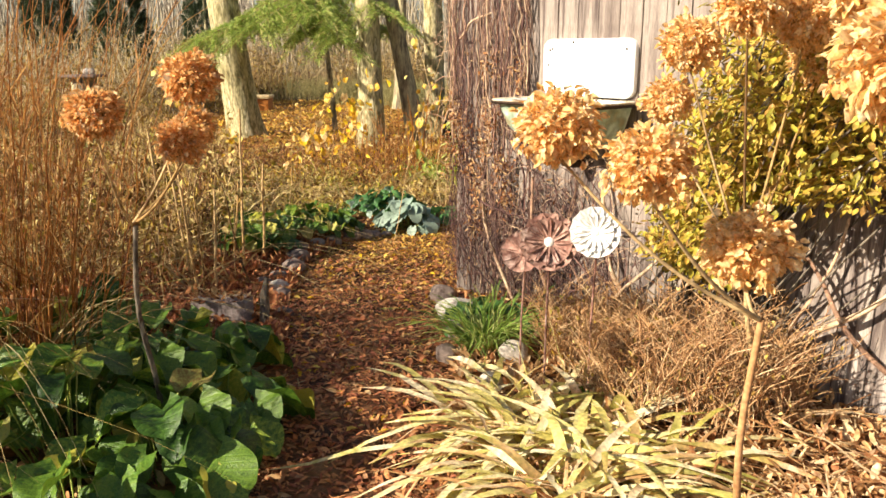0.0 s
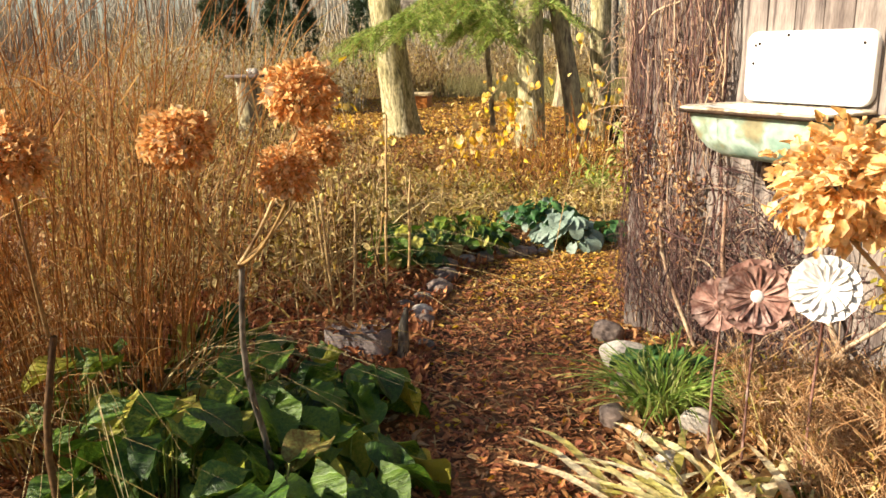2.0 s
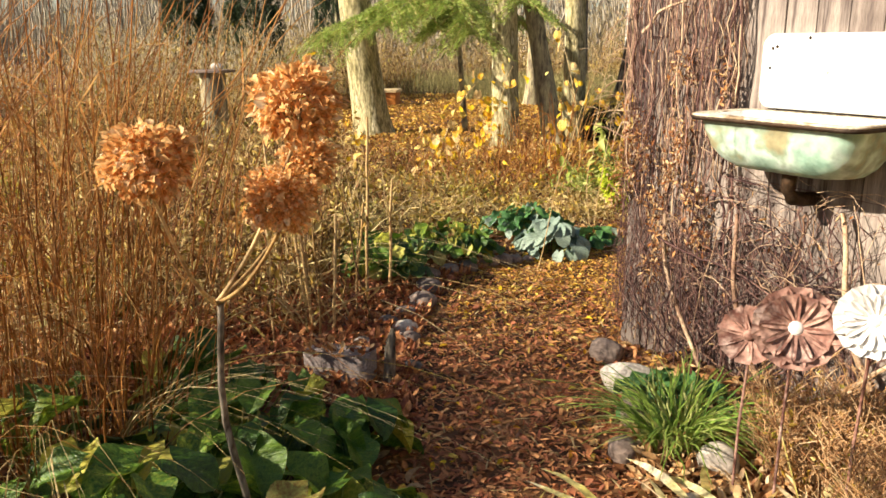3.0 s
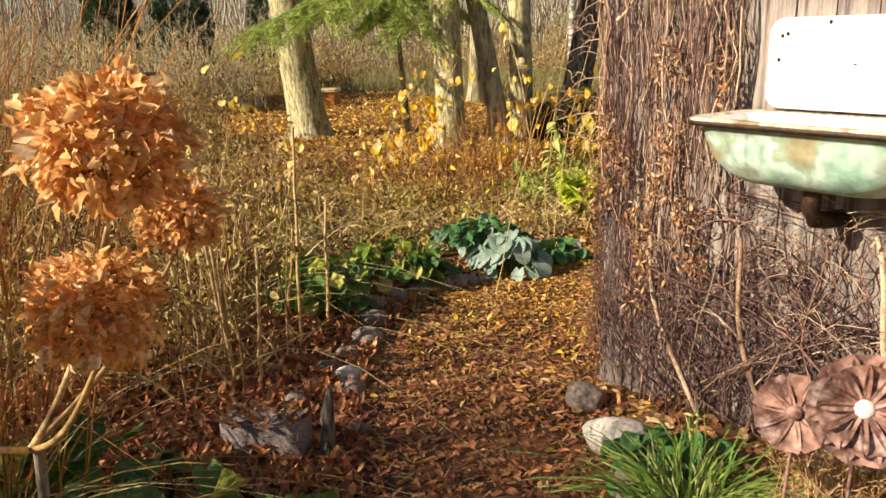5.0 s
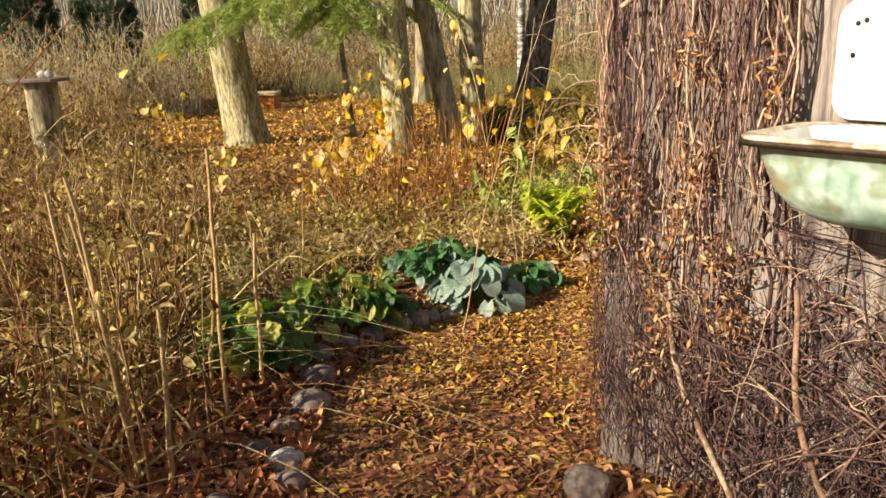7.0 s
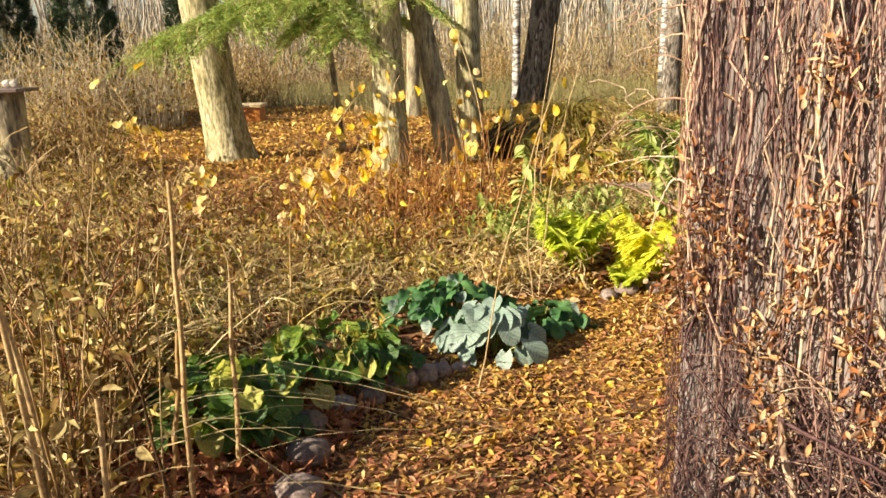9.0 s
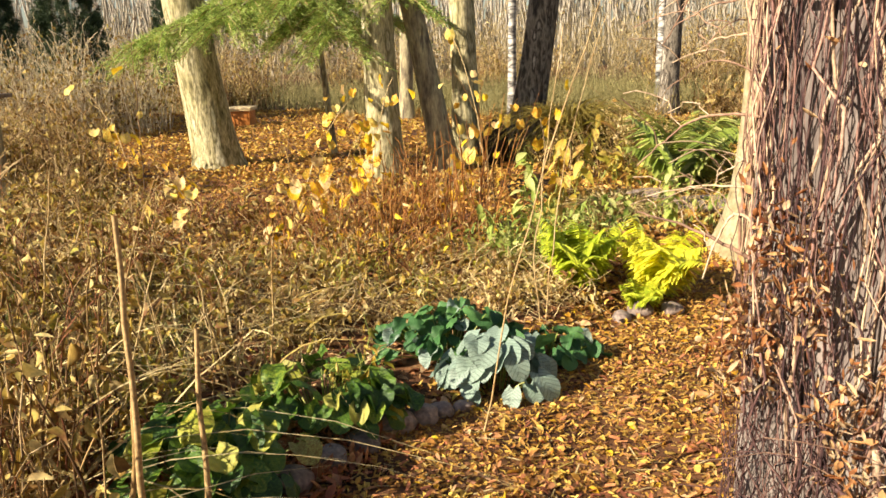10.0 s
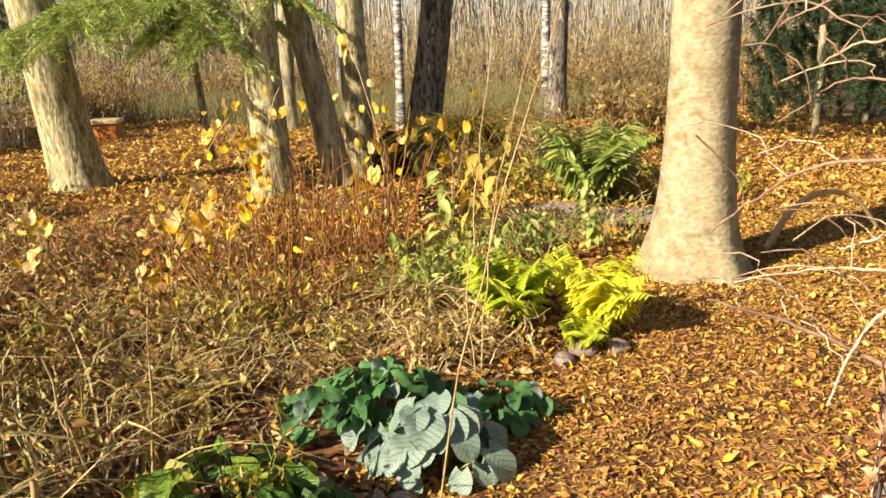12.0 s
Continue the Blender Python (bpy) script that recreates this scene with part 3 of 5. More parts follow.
# ---- dry stalks and brush ----
def brush(name, label, cx, cy, rx, ry, n, h, mat, lean=0.12, droop=0.1, rad=0.004, leaves=0, lmat=None, lsize=(0.02, 0.05), twigs=3, keep=None, wob=0.012, cat="dry plants", lo=0.15, clumps=0, blades_n=0):
    """A stand of upright stems with side twigs and withered leaves, too many to count."""
    a, q = R.uniform(0, 6.28, n), np.sqrt(R.uniform(0, 1, n))
    x, y = cx + rx * q * np.cos(a), cy + ry * q * np.sin(a)
    if clumps:
        c = R.integers(0, clumps, n)
        x, y = x[:clumps][c] + R.normal(0, 0.13, n), y[:clumps][c] + R.normal(0, 0.13, n)
    if keep:
        k = keep(x, y)
        x, y = x[k], y[k]
        n = len(x)
    hh = h * R.uniform(0.45, 1.0, n) * np.clip(0.85 + 0.35 * wavy(x, y, 1.6, 2.0), 0.35, 1.2)
    P = stems(on_ground(x, y, -0.01), hh, R.uniform(0, lean, n), R.uniform(0, droop, n), 7, wob)
    s = np.linspace(0, 1, 7)
    bits = [tubes(P, (rad * R.uniform(0.6, 1.4, n))[:, None] * (1 - 0.65 * s), 4)]
    if twigs:
        m = n * twigs
        i, k = R.integers(0, n, m), R.integers(2, 7, m)
        st = P[i, k]
        T = stems(st, R.uniform(0.06, 0.22, m) * min(1, h), R.uniform(0.3, 1.2, m), 0.2, 4, 0.006)
        bits.append(tubes(T, rad * 0.5, 3))
    ob = whole(name, join(*bits), mat, label, cat, kind="stuff")
    if leaves:
        i = R.integers(0, n, leaves)
        f = R.uniform(lo * 6, 5.99, leaves)
        k = f.astype(int)
        L = P[i, k] * (1 - (f - k))[:, None] + P[i, k + 1] * (f - k)[:, None] + R.normal(0, 0.035, (leaves, 3))
        vf = scatter(SMALL_LEAF, L, rot(R.uniform(0, 6.28, leaves), R.normal(-0.5, 0.8, leaves), R.normal(0, 0.8, leaves)), (lambda S: np.stack([S * R.uniform(0.3, 0.95, leaves), S, S * R.uniform(0.5, 2.2, leaves)], -1))(R.uniform(*lsize, leaves)))
        o = new("leaves", mesh_of("leaves", vf[0] - np.array(ob.location), vf[1], lmat))
        o.parent = ob
    if blades_n:
        i = R.integers(0, n, blades_n)
        B = stems(P[i, 0] + R.normal(0, 0.05, (blades_n, 3)) * [1, 1, 0], h * R.uniform(0.4, 0.9, blades_n), R.uniform(0.2, 0.9, blades_n), R.uniform(0.4, 1.5, blades_n), 8, 0.01)
        vf = lath(B, 0.007 * (1.03 - np.linspace(0, 1, 8))[None])
        o = new("blades", mesh_of("blades", vf[0] - np.array(ob.location), vf[1], M_STRAW))
        o.parent = ob
    return ob


def off_path(x, y):
    return ~in_path(x, y, 0.12) & (((x + 1.38) / 0.5) ** 2 + ((y - 6.1) / 0.7) ** 2 > 1)


brush("dry_perennials", "brown withered perennial stalks with dead leaves beside the path", -2.2, 6.0, 1.0, 1.2, 185, 1.05, M_STALK, 0.22, 0.12, 0.0055, 1500, M_DEADLEAF, (0.025, 0.07), 1, off_path, clumps=22, blades_n=320)
brush("dry_perennials", "russet withered perennial stalks beside the path", -2.5, 5.8, 1.0, 1.1, 120, 0.95, M_STALK_RED, 0.25, 0.12, 0.005, 1100, M_DEADLEAF, (0.025, 0.07), 2, off_path, clumps=16)
brush("dry_perennials", "tan withered perennial stalks standing in the bed", -3.7, 6.6, 1.5, 2.0, 300, 1.1, M_STALK, 0.25, 0.15, 0.0058, 2400, M_DEADLEAF, (0.03, 0.08), 2, off_path, clumps=26, blades_n=320)
brush("dry_perennials", "dark russet stems among the tan stalks", -3.3, 7.4, 1.5, 1.6, 180, 0.85, M_STALK_RED, 0.35, 0.15, 0.005, 1500, M_DEADLEAF, (0.03, 0.07), 3, off_path, clumps=18)
brush("green_undergrowth", "yellow-green withering leaves among the dry stalks", -2.6, 6.8, 1.7, 1.9, 190, 0.6, M_HERB, 0.4, 0.3, 0.003, 2300, M_BUSH, (0.025, 0.075), 2, off_path, clumps=13)
brush("green_undergrowth", "olive and yellow-green leaves among low dry stalks", -4.4, 9.2, 2.2, 2.0, 200, 0.55, M_HERB, 0.5, 0.3, 0.004, 2300, M_BUSH, (0.03, 0.085), 2, off_path, clumps=14)
brush("green_undergrowth", "yellow-green grassy undergrowth behind the groundcover", -1.7, 7.7, 0.9, 0.8, 120, 0.36, M_HERB, 0.7, 0.4, 0.003, 800, M_BUSH, (0.025, 0.06), 2, off_path, clumps=10, blades_n=420)
brush("dry_perennials", "low tangled brown stalks and yellowed leaves", -2.4, 8.5, 1.6, 1.3, 240, 0.5, M_STALK, 0.9, 0.4, 0.0042, 1700, M_DEADLEAF, (0.03, 0.085), 2, off_path, 0.025, clumps=22, blades_n=900)
brush("dry_perennials", "low russet tangle of bent stems over fallen leaves", -2.0, 9.2, 1.7, 1.2, 200, 0.55, M_STALK_RED, 0.9, 0.4, 0.0045, 900, M_DEADLEAF, (0.03, 0.08), 3, off_path, 0.03, clumps=20, blades_n=200)
brush("dry_perennials", "grey-tan seed-headed stalks with curled ochre leaves", -4.8, 10.0, 2.2, 1.8, 420, 0.8, M_STALK, 0.6, 0.3, 0.005, 3600, M_DEADLEAF, (0.03, 0.08), 4, off_path, 0.025, clumps=30, blades_n=700)
brush("dry_undergrowth", "sparse brown undergrowth among fallen leaves", -1.9, 11.2, 2.0, 1.3, 180, 0.5, M_STALK_RED, 0.9, 0.3, 0.004, 700, M_DEADLEAF, (0.03, 0.08), 3, off_path, 0.025, clumps=20, blades_n=160)
brush("brown_shoots", "thin russet shoots rising from the leaf litter", -1.0, 9.0, 0.8, 0.6, 70, 0.85, M_TALL, 0.6, 0.05, 0.0045, 160, M_YELLOW, (0.03, 0.07), twigs=1)
brush("dry_undergrowth", "low straw and russet tangle behind the silver-leaved plant", -0.7, 8.2, 0.75, 0.55, 130, 0.34, M_STALK, 0.9, 0.4, 0.0035, 900, M_DEADLEAF, (0.025, 0.06), 2, off_path, 0.02, clumps=14, blades_n=420)
brush("green_undergrowth", "small yellow-green leaves among the low dry tangle", -0.9, 8.7, 0.9, 0.7, 90, 0.32, M_HERB, 0.7, 0.3, 0.0028, 800, M_BUSH, (0.025, 0.06), 2, off_path, clumps=9)
brush("brown_shoots", "cluster of thin reddish brown bare shoots", -0.6, 10.0, 0.65, 0.4, 90, 1.05, M_TALL, 0.45, 0.05, 0.006, 0, None, twigs=1)
brush("dry_shrub", "dense straw-brown dry shrub with small seed heads", -6.8, 13.0, 2.3, 1.8, 800, 1.3, M_STALK, 0.3, 0.2, 0.006, 9000, M_DEADLEAF, (0.04, 0.08), 4)
brush("dry_shrub", "bare twiggy brown shrub behind the dry bed", -9.6, 20.5, 3.4, 2.2, 1100, 2.4, M_FARTWIG, 0.35, 0.15, 0.009, 9000, M_DEADLEAF, (0.06, 0.11), 4, cat="shrub")
brush("dry_shrub", "bare grey-brown shrub at the edge of the wood", -16.5, 17.5, 4.0, 3.0, 1100, 1.6, M_FARTWIG, 0.35, 0.15, 0.009, 9000, M_DEADLEAF, (0.06, 0.11), 4, cat="shrub")
brush("straw_grass", "tall straw-coloured grass at the clearing's edge", 3.4, 25, 7.0, 4.0, 5500, 1.0, M_MEADOW, 0.3, 0.4, 0.007, 0, None, twigs=0, cat="grass")
brush("straw_grass", "pale dry meadow grass between the trees", -3, 30, 14, 5.0, 7000, 0.9, M_MEADOW, 0.3, 0.4, 0.010, 0, None, twigs=0, cat="grass")
brush("far_thicket", "grey-brown bare thicket behind the meadow", 4, 42, 34, 5.0, 2400, 4.5, M_THICKET_FAR, 0.6, 0.25, 0.018, 6000, M_STRAW, (0.08, 0.16), 3, cat="thicket", wob=0.14)
brush("far_woods", "distant band of bare woods, haze in their grey colour", 0, 75, 95, 14.0, 3500, 13.0, M_FARWOOD, 0.12, 0.05, 0.09, 0, None, twigs=5, cat="woods", wob=0.2)
brush("far_woods", "distant bare woods round the garden", -60, 10, 12, 60, 1500, 12.0, M_FARWOOD, 0.12, 0.05, 0.09, 0, None, twigs=4, cat="woods", wob=0.2)
brush("far_woods", "distant bare woods round the garden", 60, 10, 12, 60, 1500, 12.0, M_FARWOOD, 0.12, 0.05, 0.09, 0, None, twigs=4, cat="woods", wob=0.2)


def tall_grass(cx, cy, r, n, h):
    a, q = R.uniform(0, 6.28, n), np.sqrt(R.uniform(0, 1, n))
    b = on_ground(cx + r * q * np.cos(a), cy + r * q * np.sin(a))
    P = stems(b, h * R.uniform(0.65, 1.05, n), R.uniform(0.02, 0.28, n), R.uniform(0, 0.2, n), 8, 0.012, a + R.normal(0, 0.5, n))
    s = np.linspace(0, 1, 8)
    st = tubes(P, (0.0028 * R.uniform(0.6, 1.5, n))[:, None] * (1 - 0.6 * s), 4)
    ob = whole("tall_grass", st, M_TALL, "tall clump of reddish dry ornamental grass with arching blades", "grass", kind="stuff")
    m = n * 2
    i, k = R.integers(0, n, m), R.integers(0, 5, m)
    B = stems(P[i, k], R.uniform(0.4, 1.0, m), R.uniform(0.1, 0.6, m), R.uniform(0.2, 1.2, m), 7, 0.006)
    vf = lath(B, 0.004 * (1.02 - np.linspace(0, 1, 7))[None])
    o = new("blades", mesh_of("blades", vf[0] - np.array(ob.location), vf[1], M_TALL))
    o.parent = ob
    k = 80
    a = R.uniform(-2.2, 0.9, k)
    b = on_ground(cx + r * 0.6 * np.cos(a), cy + r * 0.6 * np.sin(a))
    B = stems(b, R.uniform(0.6, 1.25, k), R.uniform(0.15, 0.5, k), R.uniform(0.5, 1.1, k), 12, 0.006, a)
    vf = lath(B, 0.0038 * (1.03 - np.linspace(0, 1, 12))[None])
    o = new("arching_blades", mesh_of("arching_blades", vf[0] - np.array(ob.location), vf[1], M_STRAW))
    o.parent = ob


tall_grass(-2.15, 3.35, 0.6, 190, 2.3)
tall_grass(-2.75, 2.6, 0.6, 210, 2.3)
tall_grass(-3.1, 3.5, 0.6, 150, 2.3)
# extra clump beyond the seen grass, added to shade the wall and path
tall_grass(-2.85, 4.2, 0.40, 60, 2.2)

for x, y, rx, h in ((-6.5, 26, 1.6, 2.2), (2.2, 30, 1.8, 2.0), (7.5, 27, 2.0, 2.4), (-2.5, 33, 2.2, 2.2), (10.5, 23, 2.0, 2.6), (-13, 32, 3.0, 3.0), (5.5, 18.5, 1.0, 1.2)):
    brush("bare_shrub", "bare brown twiggy shrub in the dry meadow", x, y, rx, rx * 0.7, 260, h, M_STALK, 0.45, 0.2, 0.009, 1600, M_DEADLEAF, (0.06, 0.12), 4, cat="shrub", wob=0.04)

# pale single stalks
for x, y, h, lx in ((-1.42, 5.43, 1.16, 0.02), (-1.62, 5.0, 1.14, -0.08), (-1.75, 5.25, 0.95, -0.12), (-1.5, 4.95, 0.7, 0.05), (-1.95, 5.4, 1.0, -0.05), (-1.35, 5.75, 0.75, 0.03), (-1.55, 5.6, 0.6, 0.1)):
    P = stems(on_ground(np.array([x]), np.array([y]), -0.01), h, abs(lx), 0, 9, 0.004, np.array([0.0 if lx > 0 else np.pi]))
    whole("dry_stalk", tubes(P, np.linspace(0.011, 0.007, 9)[None], 7), M_STALK_PALE, "single pale dry upright stalk in the bed", "stalk", "pale stalks")


# ---- enamel sink on the shed ----
def ring_surface(rings):
    """A skin over rings of equal length, closed at the last."""
    n, k = len(rings), len(rings[0])
    V = np.concatenate(rings)
    i = np.arange(n * k).reshape(n, k)
    j = np.roll(i, -1, 1)
    return V, np.stack([i[:-1], j[:-1], j[1:], i[1:]], -1).reshape(-1, 4)


def rounded(s0, s1, o0, o1, z, rad, k=10):
    pts = []
    for cx, cy, a0 in ((s1 - rad, o1 - rad, 0), (s0 + rad, o1 - rad, 90), (s0 + rad, o0 + rad, 180), (s1 - rad, o0 + rad, 270)):
        for a in np.radians(a0 + np.linspace(0, 90, k)):
            pts.append((cx + rad * math.cos(a), cy + rad * math.sin(a), z))
    return np.array(pts)


sink = thing("sink", "old white enamel wall sink with greenish worn underside, on shed boards", "sink", tuple(wall_at(1.08, 0.02, 1.1)))
S0, S1, O1 = 0.72, 1.46, 0.40
outer = [rounded(S0 + a, S1 - a, 0.02, O1 - a, z, r) for a, z, r in ((0.004, 1.312, 0.07), (0.022, 1.306, 0.075), (0.030, 1.26, 0.085), (0.048, 1.19, 0.10), (0.075, 1.145, 0.11), (0.12, 1.112, 0.11), (0.19, 1.098, 0.08), (0.26, 1.094, 0.05))]
part("basin", on_wall(ring_surface(outer + [outer[-1].mean(0) + (outer[-1] - outer[-1].mean(0)) * 0.02])), M_ENAMEL_OUT, sink, "pale green flaking enamel outside of basin")
part("rim", on_wall(ring_surface([rounded(S0 + a, S1 - a, 0.02, O1 - a, z, r) for a, z, r in ((0.004, 1.312, 0.07), (-0.006, 1.318, 0.075), (-0.008, 1.324, 0.078), (0.0, 1.329, 0.075), (0.016, 1.330, 0.07), (0.04, 1.324, 0.07))])), M_RIM, sink, "worn rolled enamel rim")
part("rim_edge", on_wall(ring_surface([rounded(S0 + a, S1 - a, 0.02, O1 - a, z, 0.075) for a, z in ((0.02, 1.300), (-0.005, 1.302), (-0.009, 1.309), (-0.009, 1.316), (-0.004, 1.319))])), M_IRON, sink, "dark rusty edge under the rim")
inner = [rounded(S0 + a, S1 - a, 0.02 + a * 0.4, O1 - a, z, r) for a, z, r in ((0.04, 1.324, 0.07), (0.06, 1.27, 0.08), (0.10, 1.19, 0.09), (0.16, 1.145, 0.09), (0.27, 1.13, 0.04))]
part("inside", on_wall(ring_surface(inner + [inner[-1].mean(0) + (inner[-1] - inner[-1].mean(0)) * 0.02])), M_ENAMEL, sink)


def slab(s0, s1, z0, z1, o0, o1, rad):
    """An upright plate with rounded corners and softened edge."""
    def r(o, m):
        q = rounded(s0 + m, s1 - m, z0 + m, z1 - m, 0, max(rad - m, 0.005))
        return np.stack([q[:, 0], np.full(len(q), o), q[:, 1]], -1)
    e = r(o1, 0.012)
    return ring_surface([r(o0, 0), r(o1 - 0.008, 0), r(o1 - 0.002, 0.004), e, e.mean(0) + (e - e.mean(0)) * 0.02])


splash = part("splashback", on_wall(slab(0.785, 1.41, 1.337, 1.645, 0.0, 0.035, 0.055)), M_ENAMEL, sink, "bright white enamel splashback with bolt holes")
for s, z in ((0.838, 1.585), (0.858, 1.592), (0.832, 1.505), (1.36, 1.59), (1.005, 1.627)):
    q = np.linspace(0, 2 * np.pi, 10, endpoint=False)
    c = np.stack([s + 0.006 * np.cos(q), np.full(10, 0.0365), z + 0.007 * np.sin(q)], -1)
    part("bolt_hole", on_wall(ring_surface([c, c * [1, 0, 1] + [0, 0.0385, 0], c.mean(0) + (c - c.mean(0)) * 0.05 + [0, 0.002, 0]])), M_IRON, splash)
drain = np.stack([np.full(6, 1.09), np.array([0.2, 0.2, 0.2, 0.17, 0.09, -0.02]), np.array([1.13, 1.08, 1.04, 1.0, 0.985, 0.98])], -1)
part("drain_pipe", (lambda vf: on_wall(vf))(tubes(drain[None], 0.03, 12)), M_IRON, sink, "short dark iron drain pipe")

# ---- climbing vine on the shed ----
vine = thing("climbing_vine", "bare dry climbing vine hanging over the shed boards", "vine", tuple(wall_at(0.4, 0.05, 0)))


OUTWARD = math.atan2(-0.653, -0.757) - math.pi / 2


def clear_sink(ss, zz):
    """Stems stay on the boards: not past the corner, not over the sink."""
    ss = np.where(ss < 0.015, 0.03 - ss, ss)
    return np.where((zz > 1.02), np.minimum(ss, 0.70 + 0.015 * np.sin(9 * zz)), ss)


def hanging(n, s0, spread_s, z_low, z_high, radii, drift=0.012, out=0.035):
    """Upright stems in the wall's own measures: places and radii."""
    k = 18
    q = np.linspace(0, 1, k)
    zz = R.uniform(*z_low, n)[:, None] * (1 - q) + R.uniform(*z_high, n)[:, None] * q
    ss = R.normal(s0, spread_s, n)[:, None] + np.cumsum(R.normal(0, drift, (n, k)), 1) + R.normal(0, 0.05, n)[:, None] * q + 0.012 * np.sin(zz * R.uniform(3, 9, n)[:, None] + R.uniform(0, 6, n)[:, None])
    oo = 0.012 + np.abs(R.normal(0, out, n))[:, None] + np.abs(np.cumsum(R.normal(0, 0.008, (n, k)), 1))
    return wall_at(clear_sink(ss, zz), oo, zz), R.choice(radii, n)[:, None] * (1.0 + 0.2 * np.cos(q * 3 + 1))


FINE, MIXED, STOUT = [0.0010, 0.0015], [0.0010, 0.0015, 0.0021, 0.0036], [0.003, 0.0045, 0.0075]
bundles = [hanging(34, 0.055, 0.03, (0.75, 1.3), (2.3, 2.44), MIXED), hanging(58, 0.43, 0.11, (0.5, 1.3), (2.3, 2.44), MIXED, 0.024, out=0.045), hanging(30, 0.62, 0.06, (0.9, 1.4), (2.3, 2.44), MIXED), hanging(12, 0.46, 0.16, (0.0, 0.3), (2.0, 2.4), STOUT)]
P, rr = np.concatenate([b[0] for b in bundles]), np.concatenate([b[1] for b in bundles])
for i in range(len(P)):
    part("stem", tubes(P[i:i + 1], rr[i:i + 1], 5), (M_CANE, M_VINE, M_CANE, M_VINE_DARK, M_VINE)[i % 5], vine)
bundles = [hanging(26, 0.06, 0.04, (0.0, 0.3), (0.8, 1.2), FINE), hanging(34, 0.2, 0.05, (0.3, 1.0), (1.4, 2.4), FINE), hanging(240, 0.74, 0.34, (0.0, 0.3), (0.5, 1.02), MIXED, 0.026), hanging(40, 0.16, 0.08, (0.0, 0.3), (0.5, 1.0), FINE, 0.02), hanging(60, 0.45, 0.12, (0.9, 1.6), (1.9, 2.44), FINE, 0.02)]
# mat in the dark copy: plant shade low on the boards, painted in
part("stem_mat", tubes(np.concatenate([b[0] for b in bundles]), np.concatenate([b[1] for b in bundles]), 4), M_VINE_DARK, vine, "matted hanging vine stems", kind="stuff")
q = np.linspace(0, 1, 18)
for i in range(76):
    # long bowed canes that cross one another below the sink
    sa, sb = R.uniform(0.2, 1.5), R.uniform(0.12, 1.5)
    za, zb = (R.uniform(0.0, 0.15) if i % 3 else R.uniform(0.4, 0.9)), R.uniform(0.4, 1.0)
    bow_s, bow_z = R.normal(0, 0.16), R.uniform(-0.18, 0.28)
    ss = sa * (1 - q) + sb * q + bow_s * 4 * q * (1 - q) + np.cumsum(R.normal(0, 0.006, 18))
    zz = np.maximum(za * (1 - q) + zb * q + bow_z * 4 * q * (1 - q) + np.cumsum(R.normal(0, 0.006, 18)), 0.06)
    Q = wall_at(clear_sink(ss, zz), 0.03 + R.uniform(0.01, 0.10) * np.sin(q * np.pi) + np.abs(np.cumsum(R.normal(0, 0.004, 18))), zz)
    cane = part("cane", tubes(Q[None], (R.choice([0.0014, 0.002, 0.003, 0.0048]) * (1.2 - 0.6 * q))[None], 6), M_CANE if i % 4 == 0 else M_VINE_DARK, vine)
    T = stems(Q[R.integers(3, 17, 3)], R.uniform(0.06, 0.22, 3), R.uniform(0.2, 1.2, 3), R.uniform(0, 1.6, 3), 8, 0.007, SHED_ANGLE + R.choice([0, np.pi], 3) + R.normal(0, 0.4, 3))
    T = T + np.maximum(0.012 - (T - A) @ N3, 0)[..., None] * N3
    for j in range(3):
        part("twig", tubes(T[j:j + 1], 0.0012, 4), M_CANE if i % 3 == 0 else M_VINE_DARK, cane)
for sa, sb, za, zb, r in ((0.62, 0.30, 0.02, 0.82, 0.011), (0.98, 0.72, 0.0, 0.86, 0.012), (0.10, 0.36, 1.66, 1.80, 0.008), (2.2, 2.75, 0.12, 0.62, 0.015), (2.8, 2.25, 0.25, 0.85, 0.011), (2.3, 2.55, 0.0, 0.9, 0.009), (1.5, 1.22, 0.15, 0.95, 0.013), (1.25, 1.62, 0.0, 0.55, 0.012)):
    P = wall_at(sa + (sb - sa) * q + 0.03 * np.sin(7 * q + sa), 0.05 + 0.05 * np.sin(3.1 * q) + 0.01 * np.sin(9 * q), za + (zb - za) * q)
    part("old_stem", tubes(P[None], (r * (1.1 - 0.4 * q))[None], 8), M_CANE, vine)
for k in range(12):
    # shoots that stand out past the shed's corner
    z0 = 1.12 + 0.075 * k
    ln = R.uniform(0.06, 0.24) if k % 4 else R.uniform(0.22, 0.32)
    P = wall_at(0.05 - ln * q, 0.05 + R.uniform(-0.04, 0.12) * q, z0 + R.uniform(-0.05, 0.22) * q - R.uniform(0.0, 0.30) * q ** 2) + np.cumsum(R.normal(0, 0.0022, (18, 3)), 0) * np.minimum(1, q * 4)[:, None]
    shoot = part("side_shoot", tubes(P[None], (R.uniform(0.0018, 0.0042) * (1.1 - 0.6 * q))[None], 6), M_CANE, vine, "pale twig standing out past the shed corner")
    T = stems(P[[6, 10, 14]], R.uniform(0.05, 0.16, 3), 0.7, R.uniform(0, 1.6, 3), 8, 0.007, np.full(3, SHED_ANGLE + np.pi) + R.normal(0, 0.7, 3))
    for j in range(3):
        part("twig", tubes(T[j:j + 1], 0.0013, 4), M_CANE, shoot)
cs = np.array([0.02, 0.06, 0.10, 0.34, 0.38, 0.30, 0.42, 0.12, 0.66, 0.40, 0.28, 0.20, 0.52, 0.58])
cz = np.array([0.86, 1.02, 0.94, 0.66, 1.02, 0.52, 1.18, 1.20, 1.46, 1.50, 0.84, 1.08, 0.90, 0.72])
k = R.integers(0, 14, 1500)
